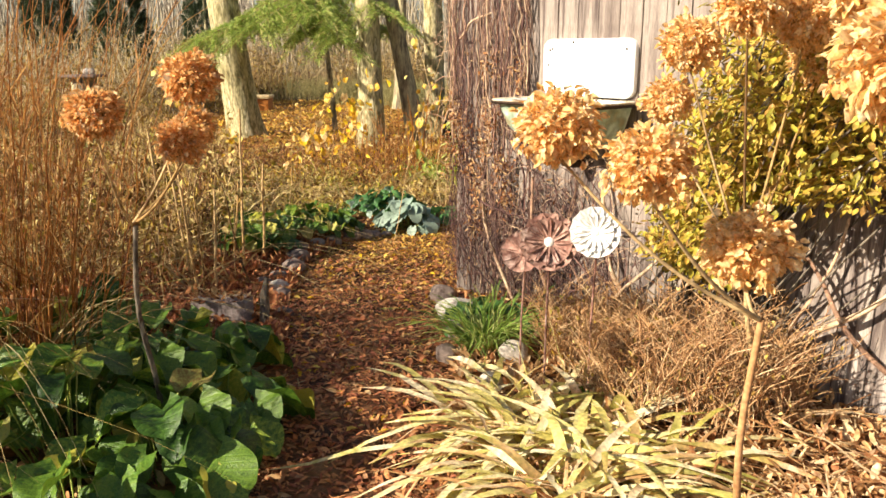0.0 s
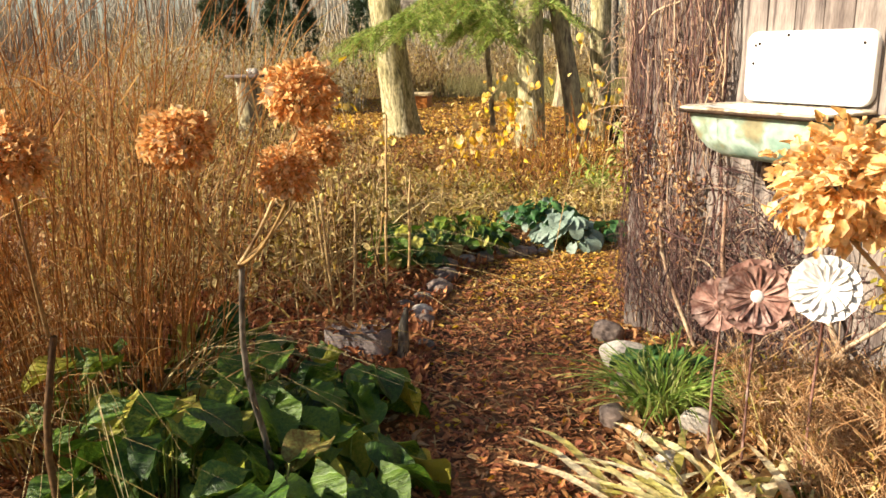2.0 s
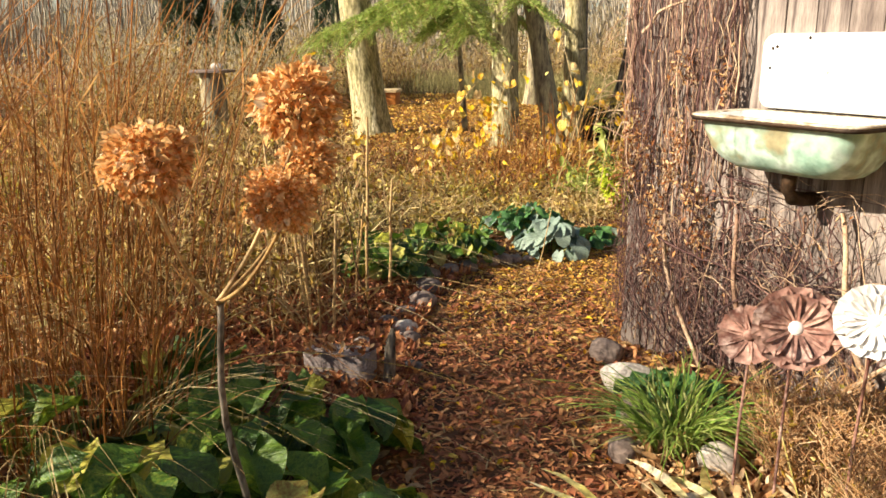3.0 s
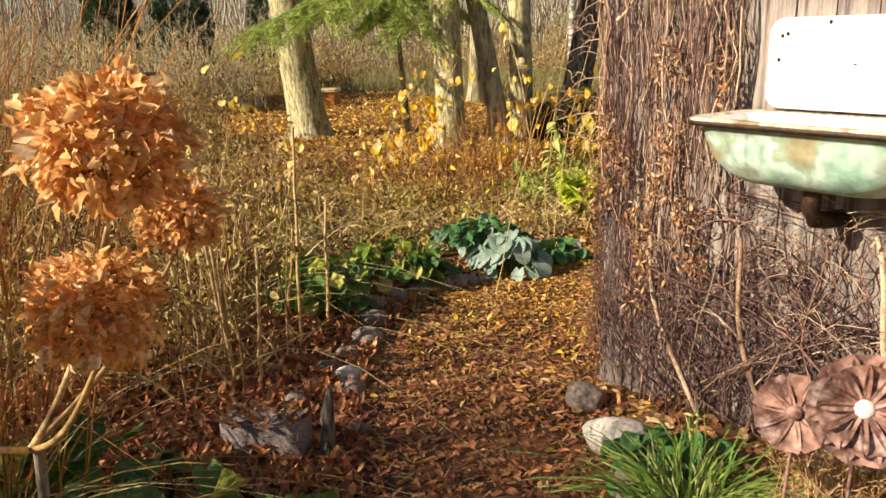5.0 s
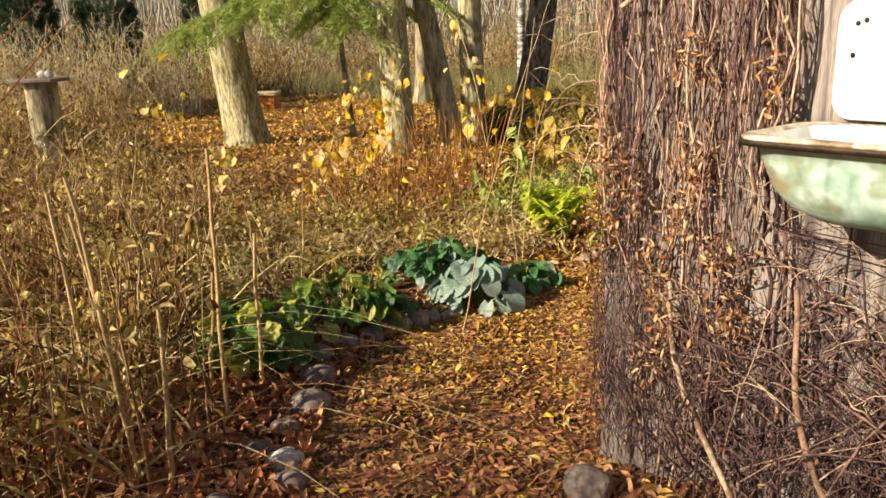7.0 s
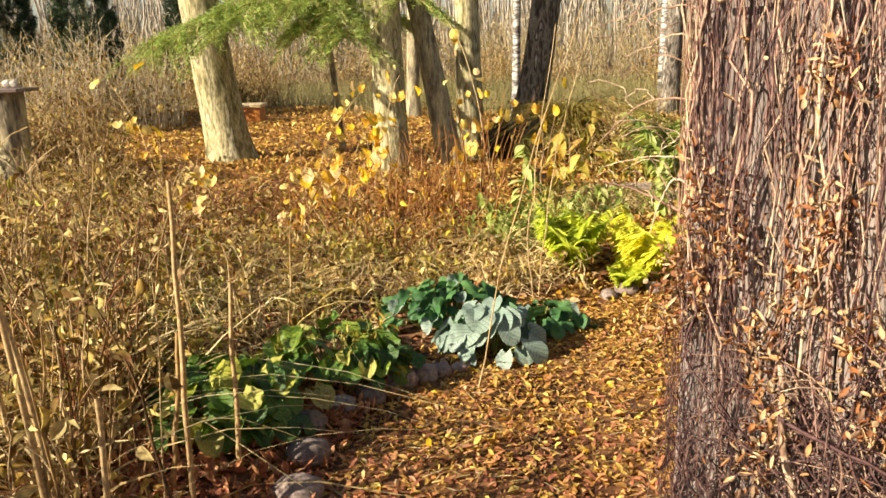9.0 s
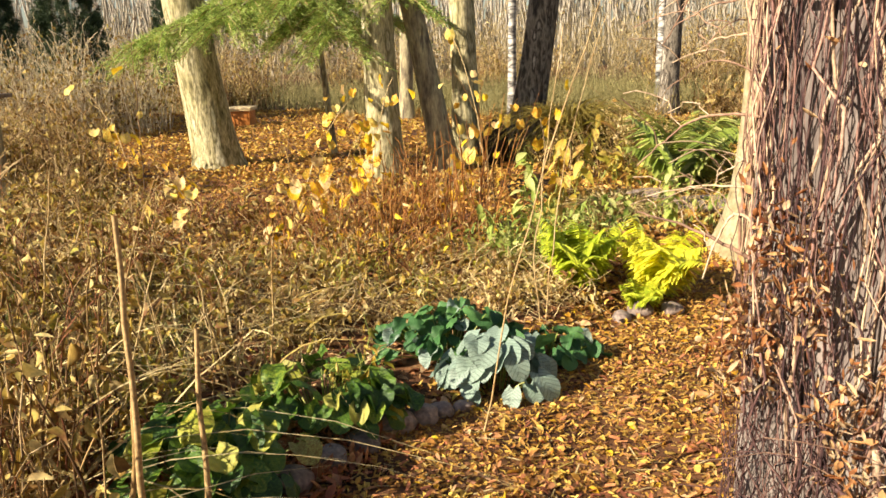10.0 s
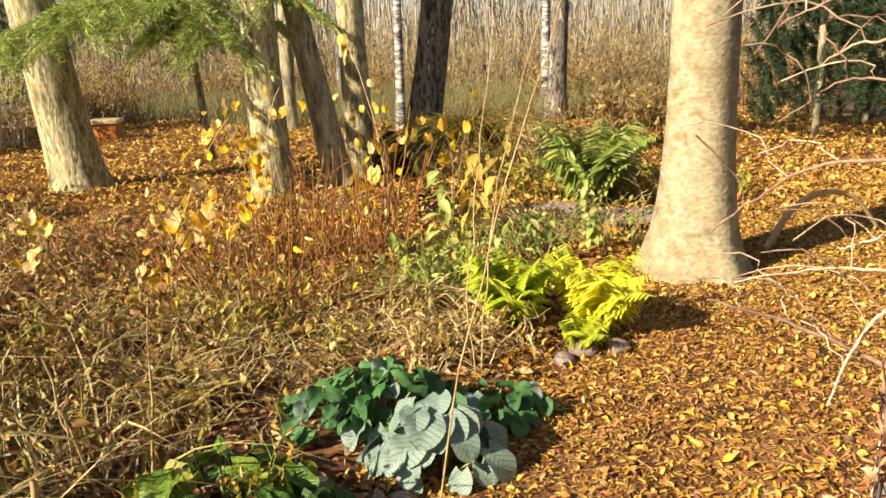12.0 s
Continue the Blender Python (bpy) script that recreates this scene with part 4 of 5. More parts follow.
s, z = np.concatenate([cs[k] + R.normal(0, 0.03, 1500), R.uniform(0, 1.5, 300)]), np.concatenate([cz[k] + R.normal(0, 0.055, 1500), R.uniform(0.1, 2.3, 300)])
ok = (s > -0.03) & ~((s > 0.68) & (z > 1.05))
n = ok.sum()
part("dead_leaves", scatter(OVAL_LEAF, wall_at(s[ok], R.uniform(0.03, 0.14, n), z[ok]), rot(R.uniform(0, 6.28, n), R.normal(-0.9, 0.8, n), R.normal(0, 1.0, n)), np.stack([R.uniform(0.008, 0.026, n), R.uniform(0.012, 0.032, n), R.uniform(0.02, 0.08, n)], -1)), M_VINELEAF, vine, "shrivelled orange-brown vine leaves", kind="stuff")

# ---- leafy bush over the shed's right part ----
bush = thing("leafy_bush", "yellowing green leafy bush leaning on the shed", "shrub", tuple(wall_at(2.0, 0.3, 0)))
n = 60
b = wall_at(R.uniform(1.62, 2.15, n), R.uniform(0.06, 0.3, n), 0.0)
P = stems(b, R.uniform(1.0, 2.2, n), R.uniform(0, 0.75, n), 0.1, 8, 0.03, SHED_ANGLE + R.normal(0.2, 0.45, n))
rel = P - A
so, oo = np.clip(rel @ U3, 1.62, 3.4), np.clip(rel @ N3, 0.04, 0.6)
oo = np.minimum(oo, 0.08 + 0.7 * (so - 1.55))
P = wall_at(so, oo, P[..., 2])
for i in range(n):
    part("branch", tubes(P[i:i + 1], 0.0045, 5), M_BARK_DARK, bush)
m = 24000
i, k = R.integers(0, n, m), R.integers(2, 8, m)
L = P[i, k] + R.normal(0, 0.11, (m, 3))
ok = ((L - A) @ N3 > 0.02) & ((L - A) @ N3 < 0.10 + 0.75 * np.maximum((L - A) @ U3 - 1.5, 0)) & (L[:, 2] > 0.6 + 0.4 * ((L - A) @ U3 > 2.25)) & ((L - A) @ U3 > 1.5)
L = L[ok]
m = len(L)
part("leaves", scatter(OVAL_LEAF, L, rot(OUTWARD + R.normal(0, 0.8, m), R.normal(-0.9, 0.5, m), R.normal(0, 0.5, m)), np.stack([R.uniform(0.016, 0.05, m), R.uniform(0.022, 0.058, m), R.uniform(0.02, 0.09, m)], -1)), M_BUSH, bush, "small yellow-green leaves", kind="stuff")


# ---- hydrangeas ----
FLORET = leaf(2, 2, lambda s: 0.42 * math.sin(math.pi * min(1, 0.12 + s * 0.84)) ** 0.6, cup=0.35, curl=0.35)


def flower_head(c, dia, mat, parent, n=1300):
    g = R.normal(0, 1, (n, 3))
    g /= np.linalg.norm(g, axis=1, keepdims=True)
    P = np.array(c) + g * np.array([0.5, 0.5, 0.43]) * dia * (R.uniform(0.62, 1.0, n) * (1 + 0.2 * np.sin(7 * g[:, 0] + c[0] * 40) * np.cos(6 * g[:, 2] + 5 * g[:, 1]) + 0.14 * np.sin(11 * g[:, 1] + c[1] * 30 + 4 * g[:, 2])))[:, None]
    yaw = np.arctan2(g[:, 1], g[:, 0]) - np.pi / 2 + R.normal(0, 0.8, n)
    part("flower_head", scatter(FLORET, P, rot(yaw, np.arcsin(np.clip(g[:, 2], -1, 1)) * 0.9 + R.normal(0, 0.5, n), R.normal(0, 0.8, n)), R.uniform(0.010, 0.024, n) * dia / 0.18), mat, parent)
    core = R.normal(0, 1, (60, 3))
    core /= np.linalg.norm(core, axis=1, keepdims=True)
    w = np.linspace(0, 0.85, 4)[None, :, None]
    base = np.array(c) - np.array([0, 0, 0.38 * dia])
    part("flower_stalk", tubes(base * (1 - w) + (np.array(c) + core[:, None] * dia * 0.45) * w, 0.0012, 3), M_STALK, parent, kind="stuff")
    return base


def hydrangea(root, fork, heads, mat, label, r=0.010, bark=M_THICKET):
    t = thing("hydrangea", label, "shrub", root)
    q = np.linspace(0, 1, 9)[:, None]
    a, b = np.array(root), np.array(fork)
    P = a * (1 - q) + b * q + np.array([0.015, 0.01, 0]) * np.sin(q * 7)
    part("main_stem", tubes(P[None], (r * (1.2 - 0.3 * q[:, 0]))[None], 8), bark, t)
    for c, dia in heads:
        e = flower_head(c, dia, mat, t)
        Q = b * (1 - q) + e * q - np.array([0, 0, 0.10]) * np.sin(q * np.pi) * np.linalg.norm(e[:2] - b[:2])
        part("stem", tubes(Q[None], np.linspace(r * 0.6, 0.0035, 9)[None], 6), M_STALK, t)


hydrangea((0.80, 1.93, 0.0), (0.745, 1.76, 0.96), [((0.26, 1.77, 1.41), 0.175), ((0.426, 1.613, 1.347), 0.165), ((0.795, 1.99, 1.073), 0.22)], M_PETAL, "hydrangea with golden dried flower heads on pale woody stem")
hydrangea((1.15, 1.6, 0.0), (1.02, 1.55, 1.0), [((0.83, 1.42, 1.57), 0.26), ((0.98, 1.75, 1.70), 0.24), ((1.10, 1.5, 1.45), 0.22)], M_PETAL, "tall hydrangea with large dried golden heads")
hydrangea((1.35, 3.05, 0.0), (1.15, 2.9, 0.8), [((0.87, 2.85, 1.60), 0.20), ((0.83, 2.95, 1.40), 0.17), ((0.97, 2.6, 1.72), 0.20), ((1.2, 2.7, 1.68), 0.2), ((1.35, 2.9, 1.55), 0.2)], M_PETAL, "hydrangea with faded orange-brown heads before the shed", bark=M_STALK)
hydrangea((-1.16, 2.95, 0.0), (-1.10, 2.72, 0.98), [((-1.01, 2.30, 1.40), 0.15), ((-0.785, 2.49, 1.495), 0.165), ((-0.825, 2.49, 1.30), 0.14), ((-0.95, 3.03, 1.30), 0.15)], M_PETAL_RED, "hydrangea with rusty brown dried heads beside tall grass", bark=M_BARK_DARK)
hydrangea((-1.5, 2.3, 0.0), (-1.42, 2.3, 0.9), [((-1.36, 2.18, 1.37), 0.17)], M_PETAL_RED, "small hydrangea with dull brown dried head", bark=M_STALK)


# ---- large-leaved green plants ----
def heart(s):
    return 0.54 * math.sqrt(max(0.0, 1 - (1.86 * s - 0.88) ** 2))


HEARTS = [leaf(6, 8, heart, cup=c, curl=k, wave=w, notch=0.28) for c, k, w in ((0.10, 0.25, 0.06), (0.3, 0.12, 0.08), (-0.15, 0.4, 0.07), (0.4, 0.3, 0.10))]


def leaf_meshes(name, mats):
    out = []
    for V, F in HEARTS:
        for m in mats:
            out.append(mesh_of(name, V, F, m))
    return out


def leaf_plant(name, label, cx, cy, rx, ry, h, n, size, meshes, weights, face=(-0.4, -0.9), cat="plant", group="", rise=1.0, steep=0.55, stray=0.7):
    """A mound of stalked leaves, each one a part."""
    t = thing(name, label, cat, (cx, cy, float(ground_z(cx, cy))), group)
    a, q = R.uniform(0, 6.28, n), np.sqrt(R.uniform(0, 1, n))
    x, y = rx * q * np.cos(a), ry * q * np.sin(a)
    z = h * (1 - 0.75 * q ** 2) * R.uniform(0.55, 1.0, n) * rise
    st = np.stack([x * 0.5, y * 0.5, np.zeros(n)], -1)
    e = np.stack([x, y, z], -1)
    w = np.linspace(0, 1, 6)[None, :, None]
    P = st[:, None] * (1 - w) + e[:, None] * w + np.array([0, 0, 1]) * 0.12 * np.sin(w * np.pi) * z[:, None, None]
    part("stalk", tubes(P + np.array(t.location), 0.0032, 4), M_HERB, t, kind="stuff")
    for i in range(n):
        o = new("leaf", meshes[R.choice(len(meshes), p=weights)])
        o.parent = t
        out = math.atan2(y[i] + face[1] * 0.5 * ry, x[i] + face[0] * 0.5 * rx) - math.pi / 2 + R.normal(0, stray)
        tilt = -0.05 - steep * q[i] * R.uniform(0.5, 1.2)
        k = size * R.uniform(0.7, 1.2)
        o.matrix_basis = Matrix.Translation(e[i]) @ Matrix.Rotation(out, 4, "Z") @ Matrix.Rotation(tilt, 4, "X") @ Matrix.Rotation(R.normal(0, 0.3), 4, "Y") @ Matrix.Diagonal((k * R.uniform(0.85, 1.15), k, k, 1))
    return t


G = leaf_meshes("leaf", [M_GREEN, M_GREEN_OLD])
wG = np.array([0.88, 0.12] * 4) / 4
for cx, cy, rx, h, n in ((-1.02, 2.62, 0.34, 0.30, 52), (-0.92, 3.02, 0.30, 0.27, 46), (-1.45, 2.75, 0.40, 0.46, 50), (-1.35, 3.25, 0.42, 0.45, 50), (-1.8, 3.1, 0.42, 0.5, 40), (-1.62, 3.75, 0.40, 0.45, 40), (-1.15, 2.2, 0.3, 0.25, 30), (-1.12, 3.6, 0.28, 0.3, 26)):
    leaf_plant("broadleaf_plant", "leafy plant with large glossy heart-shaped green leaves", cx, cy, rx, rx, h, int(n * 0.8), 0.148, G, wG, group="broadleaf plants by the path")
S = leaf_meshes("leaf", [M_SILVER, M_DEEP])
S_BIG = [mesh_of("leaf", *leaf(8, 10, heart, cup=c, curl=k, wave=0.04, notch=0.26), M_SILVER) for c, k in ((0.10, 0.25), (0.05, 0.4), (0.16, 0.32))]
leaf_plant("silver_leaf_plant", "mounded plant with big silvery veined leaves at the path's bend", -0.34, 6.98, 0.27, 0.17, 0.31, 44, 0.112, S_BIG, np.array([0.34, 0.33, 0.33]), face=(-0.1, -1.0), steep=0.9, stray=0.5)
leaf_plant("deep_green_plant", "mound of crinkled deep green leaves behind stones", -0.55, 7.28, 0.36, 0.26, 0.28, 120, 0.078, S, np.array([0.1, 0.9] * 4) / 4)
leaf_plant("deep_green_plant", "low spreading deep green leaves beside the path", -0.05, 7.35, 0.30, 0.2, 0.18, 44, 0.09, S, np.array([0.15, 0.85] * 4) / 4)
leaf_plant("groundcover_plant", "low green groundcover with round leaves behind edging stones", -1.42, 6.15, 0.36, 0.36, 0.30, 96, 0.105, G, np.array([0.84, 0.16] * 4) / 4)
leaf_plant("groundcover_plant", "low green groundcover with yellowing leaves behind stones", -1.10, 6.62, 0.36, 0.28, 0.24, 84, 0.10, G, np.array([0.74, 0.26] * 4) / 4)
leaf_plant("cranesbill", "small clump of fresh green rounded leaves by the stone", 0.27, 4.26, 0.25, 0.18, 0.17, 66, 0.065, S, np.array([0, 1.0] * 4) / 4)
leaf_plant("cranesbill", "little bright green seedling leaves among iris blades", 0.68, 3.3, 0.1, 0.08, 0.08, 9, 0.06, G, np.array([1, 0] * 4) / 4)


# ---- stones ----
def stone(x, y, w, d, h, mat, label, sink_in=0.35, group="edging stones"):
    bm = bmesh.new()
    bmesh.ops.create_icosphere(bm, subdivisions=3, radius=0.5)
    o = Vector((x * 7.1, y * 3.3, w * 50))
    for v in bm.verts:
        k = 1 + 0.22 * noise.noise(v.co * 2.2 + o) + 0.07 * noise.noise(v.co * 6 + o)
        v.co = v.co * k
    V, F = arrays(bm)
    V = V * np.array([w, d, h])
    a = x * 9 + y * 5
    V = V @ np.array([[math.cos(a) ** 2 * 0 + 1, 0.12 * math.sin(a), 0], [-0.12 * math.sin(a), 1, 0], [0, 0, 1]])
    z = float(ground_z(x, y))
    return whole("stone", (V + np.array([x, y, z + h * (0.5 - sink_in)]), F), mat, label, "stone", group)


stone(0.09, 4.52, 0.26, 0.17, 0.17, M_STONE_WHITE, "rounded pale field stone at the shed's foot", 0.2, "stones by the shed")
stone(0.0, 4.92, 0.18, 0.15, 0.14, M_STONE, "grey-brown rounded stone against the shed corner", 0.2, "stones by the shed")
stone(0.10, 4.13, 0.16, 0.15, 0.15, M_STONE, "grey rounded stone half hidden by sedge", 0.2, "stones by the shed")
stone(0.02, 3.86, 0.13, 0.12, 0.12, M_STONE, "small grey stone at the path's edge", 0.2, "stones by the shed")
stone(0.36, 3.72, 0.16, 0.14, 0.14, M_STONE_WHITE, "pale stone among iris blades", 0.2, "stones by the shed")
stone(0.22, 3.42, 0.14, 0.12, 0.12, M_STONE_WHITE, "white striped pebble among iris blades", 0.2, "stones by the shed")
for x, y, w, mat in ((-1.13, 5.16, 0.15, M_STONE_WHITE), (-1.24, 5.22, 0.13, M_STONE_DARK), (-1.08, 5.02, 0.14, M_STONE), (-1.18, 5.42, 0.13, M_STONE_DARK), (-1.12, 5.64, 0.20, M_STONE), (-1.12, 5.9, 0.18, M_STONE_DARK), (-1.16, 6.1, 0.18, M_STONE),
                     (-1.04, 6.3, 0.14, M_STONE_DARK), (-0.92, 6.42, 0.16, M_STONE_DARK), (-0.8, 6.58, 0.19, M_STONE), (-0.68, 6.66, 0.15, M_STONE), (-0.78, 6.78, 0.12, M_STONE_WHITE), (-0.6, 6.72, 0.12, M_STONE), (-0.5, 6.76, 0.10, M_STONE),
                     (-1.5, 5.12, 0.09, M_STONE), (-1.3, 4.85, 0.12, M_STONE_DARK), (-0.98, 4.62, 0.12, M_STONE_DARK)):
    stone(x, y, w, w * 0.85, w * 0.7, mat, {M_STONE: "rounded grey-brown edging stone along the path", M_STONE_DARK: "dark weathered edging stone along the path", M_STONE_WHITE: "pale rounded edging stone along the path"}[mat], 0.36)
for x, y, w in ((0.62, 8.0, 0.16), (0.8, 7.98, 0.14), (0.48, 7.9, 0.11)):
    stone(x, y, w, w, w * 0.7, M_STONE, "rounded grey stone beside the ferns", 0.25, "stones by the ferns")
stone(1.98, 10.75, 1.0, 0.5, 0.16, M_STONE, "flat pale rock slab at the pond's edge", 0.3, "pond rocks")
stone(1.6, 11.4, 0.6, 0.4, 0.16, M_STONE, "flat grey rock at the pond's edge", 0.3, "pond rocks")

block = thing("edging_block", "grey concrete edging block in the bed, leaf covered", "block", (-1.3, 4.42, 0.05))
part("body", (lambda v: (v[0] @ np.array(rot(-0.1)).T + np.array([-1.3, 4.42, 0.0]), v[1]))(box((-0.165, -0.07, -0.04), (0.165, 0.07, 0.17), 0.008)), M_BLOCK, block)
x, y = -1.3 + R.uniform(-0.17, 0.17, 70), 4.42 + R.uniform(-0.09, 0.09, 70)
whole("leaf_heap", scatter(OVAL_LEAF, np.stack([x, y, R.uniform(0.172, 0.19, 70)], -1), rot(R.uniform(0, 6.28, 70), R.normal(0.1, 0.3, 70), R.normal(0, 0.3, 70)), R.uniform(0.03, 0.07, 70)), M_LITTER_DARK, "brown dead leaves lying on the edging block", "leaf litter", kind="stuff")
P = np.array([[-1.06, 4.40, -0.02], [-1.05, 4.41, 0.1], [-1.05, 4.42, 0.2], [-1.035, 4.43, 0.29]])
whole("wooden_stake", tubes(P[None], np.array([[0.032, 0.03, 0.026, 0.012]]), 9), M_BARK_DARK, "dark rotten wooden stake beside the block", "stake")


# ---- iris, sedge and thicket ----
def blades(name, label, cx, cy, r, n, ln, w, mat, lean, droop, cat, each=True, az=None, pts=9):
    t = thing(name, label, cat, (cx, cy, float(ground_z(cx, cy))))
    a, q = R.uniform(0, 6.28, n), np.sqrt(R.uniform(0, 1, n))
    b = on_ground(cx + r * q * np.cos(a), cy + r * q * np.sin(a))
    P = stems(b, ln * R.uniform(0.6, 1.1, n), R.uniform(*lean, n), R.uniform(*droop, n), pts, 0.006, a + R.normal(0, 0.6, n) if az is None else az + R.normal(0, 0.5, n))
    P[..., 2] = np.maximum(P[..., 2], ground_z(P[..., 0], P[..., 1]) + 0.015)
    s = np.linspace(0, 1, pts)
    W = w * R.uniform(0.7, 1.2, n)[:, None] * (1 - s ** 3) ** 0.7 + 0.001
    if each:
        for i in range(n):
            part("blade", lath(P[i:i + 1], W[i:i + 1]), mat, t)
    else:
        part("blades", lath(P, W), mat, t)
    return t


for cx, cy, n in ((0.30, 2.72, 46), (0.55, 2.80, 44), (0.42, 2.42, 36), (0.14, 2.98, 20), (0.72, 2.58, 30), (0.40, 3.02, 22)):
    blades("iris_clump", "collapsed iris clump with limp yellow-green strap leaves", cx, cy, 0.10, n, 0.31, 0.019, M_IRIS, (0.5, 1.6), (0.5, 1.5), "plant")
for x, y, h, a in ((0.60, 3.50, 0.30, 2.7), (0.66, 3.36, 0.24, 1.0), (0.42, 3.12, 0.34, 2.6)):
    P = stems(on_ground(np.array([x]), np.array([y])), h, 0.35 if a > 2 else 0.05, 0, 7, 0.0, np.array([a]))
    whole("iris_leaf", lath(P, np.array([[0.022, 0.021, 0.02, 0.019, 0.018, 0.016, 0.009]])), M_IRIS, "single upright yellow-green cut iris leaf", "leaf", "upright iris leaves")
blades("sedge", "tufted green sedge with fine arching blades", 0.22, 3.90, 0.10, 240, 0.34, 0.0035, M_GRASS_G, (0.1, 0.7), (0.2, 0.9), "grass")
brush("dry_thicket", "dense tan thicket of fine dry stems before the shed", 1.12, 3.30, 0.48, 0.42, 1000, 0.55, M_THICKET, 0.45, 0.25, 0.0032, 1200, M_DEADLEAF, (0.015, 0.035), 5, None, 0.014, lo=0.4)
brush("dry_thicket", "dense tan thicket of fine dry stems before the shed", 0.85, 3.72, 0.33, 0.25, 560, 0.5, M_THICKET, 0.45, 0.25, 0.0032, 900, M_BUSH, (0.015, 0.035), 5, None, 0.014, lo=0.4)
x, y = region(9000, 0.05, 2.4, 1.5, 4.2, lambda x, y: ~in_path(x, y) & ((np.stack([x, y, 0 * x], -1) - A) @ N3 > 0.05))
litter("dry_leaf_pile", x, y, M_STRAWLEAF, "pale orange and tan dead leaves heaped below the shed", 0.025, 0.075, OVAL_LEAF, 0.5, 0.05)
n = 330
b = on_ground(R.uniform(0.2, 1.75, n), R.uniform(1.75, 3.3, n))
b = b[((b - A) @ N3 > 0.25) & ~in_path(b[:, 0], b[:, 1], 0.1)]
P = stems(b, R.uniform(0.12, 0.3, len(b)), R.uniform(1.0, 2.0, len(b)), R.uniform(0.3, 1.2, len(b)), 9, 0.01)
P[..., 2] = np.minimum(np.maximum(P[..., 2], ground_z(P[..., 0], P[..., 1]) + 0.02), 0.16)
whole("dead_strap_leaves", lath(P, R.uniform(0.004, 0.011, len(b))[:, None] * (1.02 - np.linspace(0, 1, 9) ** 3)), M_STRAWLEAF, "limp straw-coloured dead strap leaves lying below the shed", "leaf litter", kind="stuff")


# ---- metal garden flowers ----
def metal_flower(c, dia, mat, centre_mat, label, petals, face, layers):
    c = np.array(c)
    gz = float(ground_z(c[0], c[1]))
    t = thing("metal_flower", label, "garden ornament", (c[0], c[1] + 0.03, gz))
    z = np.array(face, float) / np.linalg.norm(face)
    xx = np.cross([0, 0, 1], z)
    xx /= np.linalg.norm(xx)
    B = np.stack([xx, np.cross(z, xx), z], -1)
    pet = leaf(4, 6, lambda s: 0.05 + 0.24 * min(1, s * 1.25) ** 0.8 * (1 if s < 0.86 else 0.86), cup=0.28, curl=-0.12, wave=0.03)
    for j, (k, off, lift) in enumerate(layers):
        for i in range(petals):
            a = 2 * np.pi * (i + off) / petals
            V = pet[0].copy()
            V[:, :2] *= dia / 2 * k
            V[:, 2] = V[:, 2] * dia / 2 + lift + 0.25 * dia * 0.2 * V[:, 1] / (dia / 2)
            V = V @ np.array(rot(a)).T
            part("petal", (V @ B.T + c, pet[1]), mat, t)
    q = np.linspace(0, np.pi / 2, 6)
    k = np.linspace(0, 2 * np.pi, 14, endpoint=False)
    rings = [np.stack([0.1 * dia * np.cos(a) * np.cos(k), 0.1 * dia * np.cos(a) * np.sin(k), np.full(14, 0.012 + 0.07 * dia * np.sin(a))], -1) for a in q]
    part("centre", (lambda vf: (vf[0] @ B.T + c, vf[1]))(ring_surface(rings)), centre_mat, t)
    P = np.array([c - z * 0.004, c - z * 0.03 - [0, 0, 0.03], [c[0], c[1] + 0.03, c[2] * 0.5], [c[0], c[1] + 0.03, gz - 0.02]])
    part("stake", tubes(P[None], 0.005, 7), M_RUST, t)


metal_flower((0.47, 3.37, 0.76), 0.25, M_RUST, M_WHITEMETAL, "rusty red metal garden flower with pale centre on a stake", 12, (-0.25, -1, 0.30), ((1.0, 0, 0.0), (0.82, 0.5, 0.012)))
metal_flower((0.655, 3.27, 0.83), 0.215, M_WHITEMETAL, M_WHITEMETAL, "white painted metal garden flower on a stake", 14, (-0.45, -1, 0.15), ((1.0, 0, 0.0), (0.75, 0.5, 0.012)))
metal_flower((0.37, 3.50, 0.68), 0.19, M_RUST, M_RUST, "dark rusty metal flower partly behind another", 10, (-0.5, -1, 0.5), ((1.0, 0, 0.0),))


# ---- ferns, saplings and pond ----
def fern(cx, cy, n, ln, mat, label):
    t = thing("fern", label, "fern", (cx, cy, float(ground_z(cx, cy))))
    pin = leaf(2, 4, lambda s: 0.13 * (1 - s) ** 0.7 * (1 + 0.35 * math.sin(s * 26)) + 0.02, cup=0.1, curl=0.2)
    for i in range(n):
        az = 2 * np.pi * i / n + R.normal(0, 0.25)
        P = stems(on_ground(np.array([cx]), np.array([cy])), ln * R.uniform(0.7, 1.1), R.uniform(0.12, 0.5), R.uniform(0.1, 0.5), 30, 0.002, np.array([az]))[0]
        k = np.repeat(np.arange(4, 30), 2)
        m = len(k)
        sd = np.tile([-1, 1], m // 2)
        sz = 0.31 * ln * np.sin(np.pi * np.clip((k - 1.5) / 28.5, 0.15, 1)) ** 0.7 + 0.012
        part("frond", join(tubes(P[None], np.linspace(0.003, 0.001, 30)[None], 4), scatter(pin, P[k], rot(az - np.pi / 2 + sd * 1.2 + R.normal(0, 0.06, m), R.normal(-0.15, 0.12, m), R.normal(0, 0.25, m)), np.stack([sz * 0.9, sz, sz], -1))), mat, t)


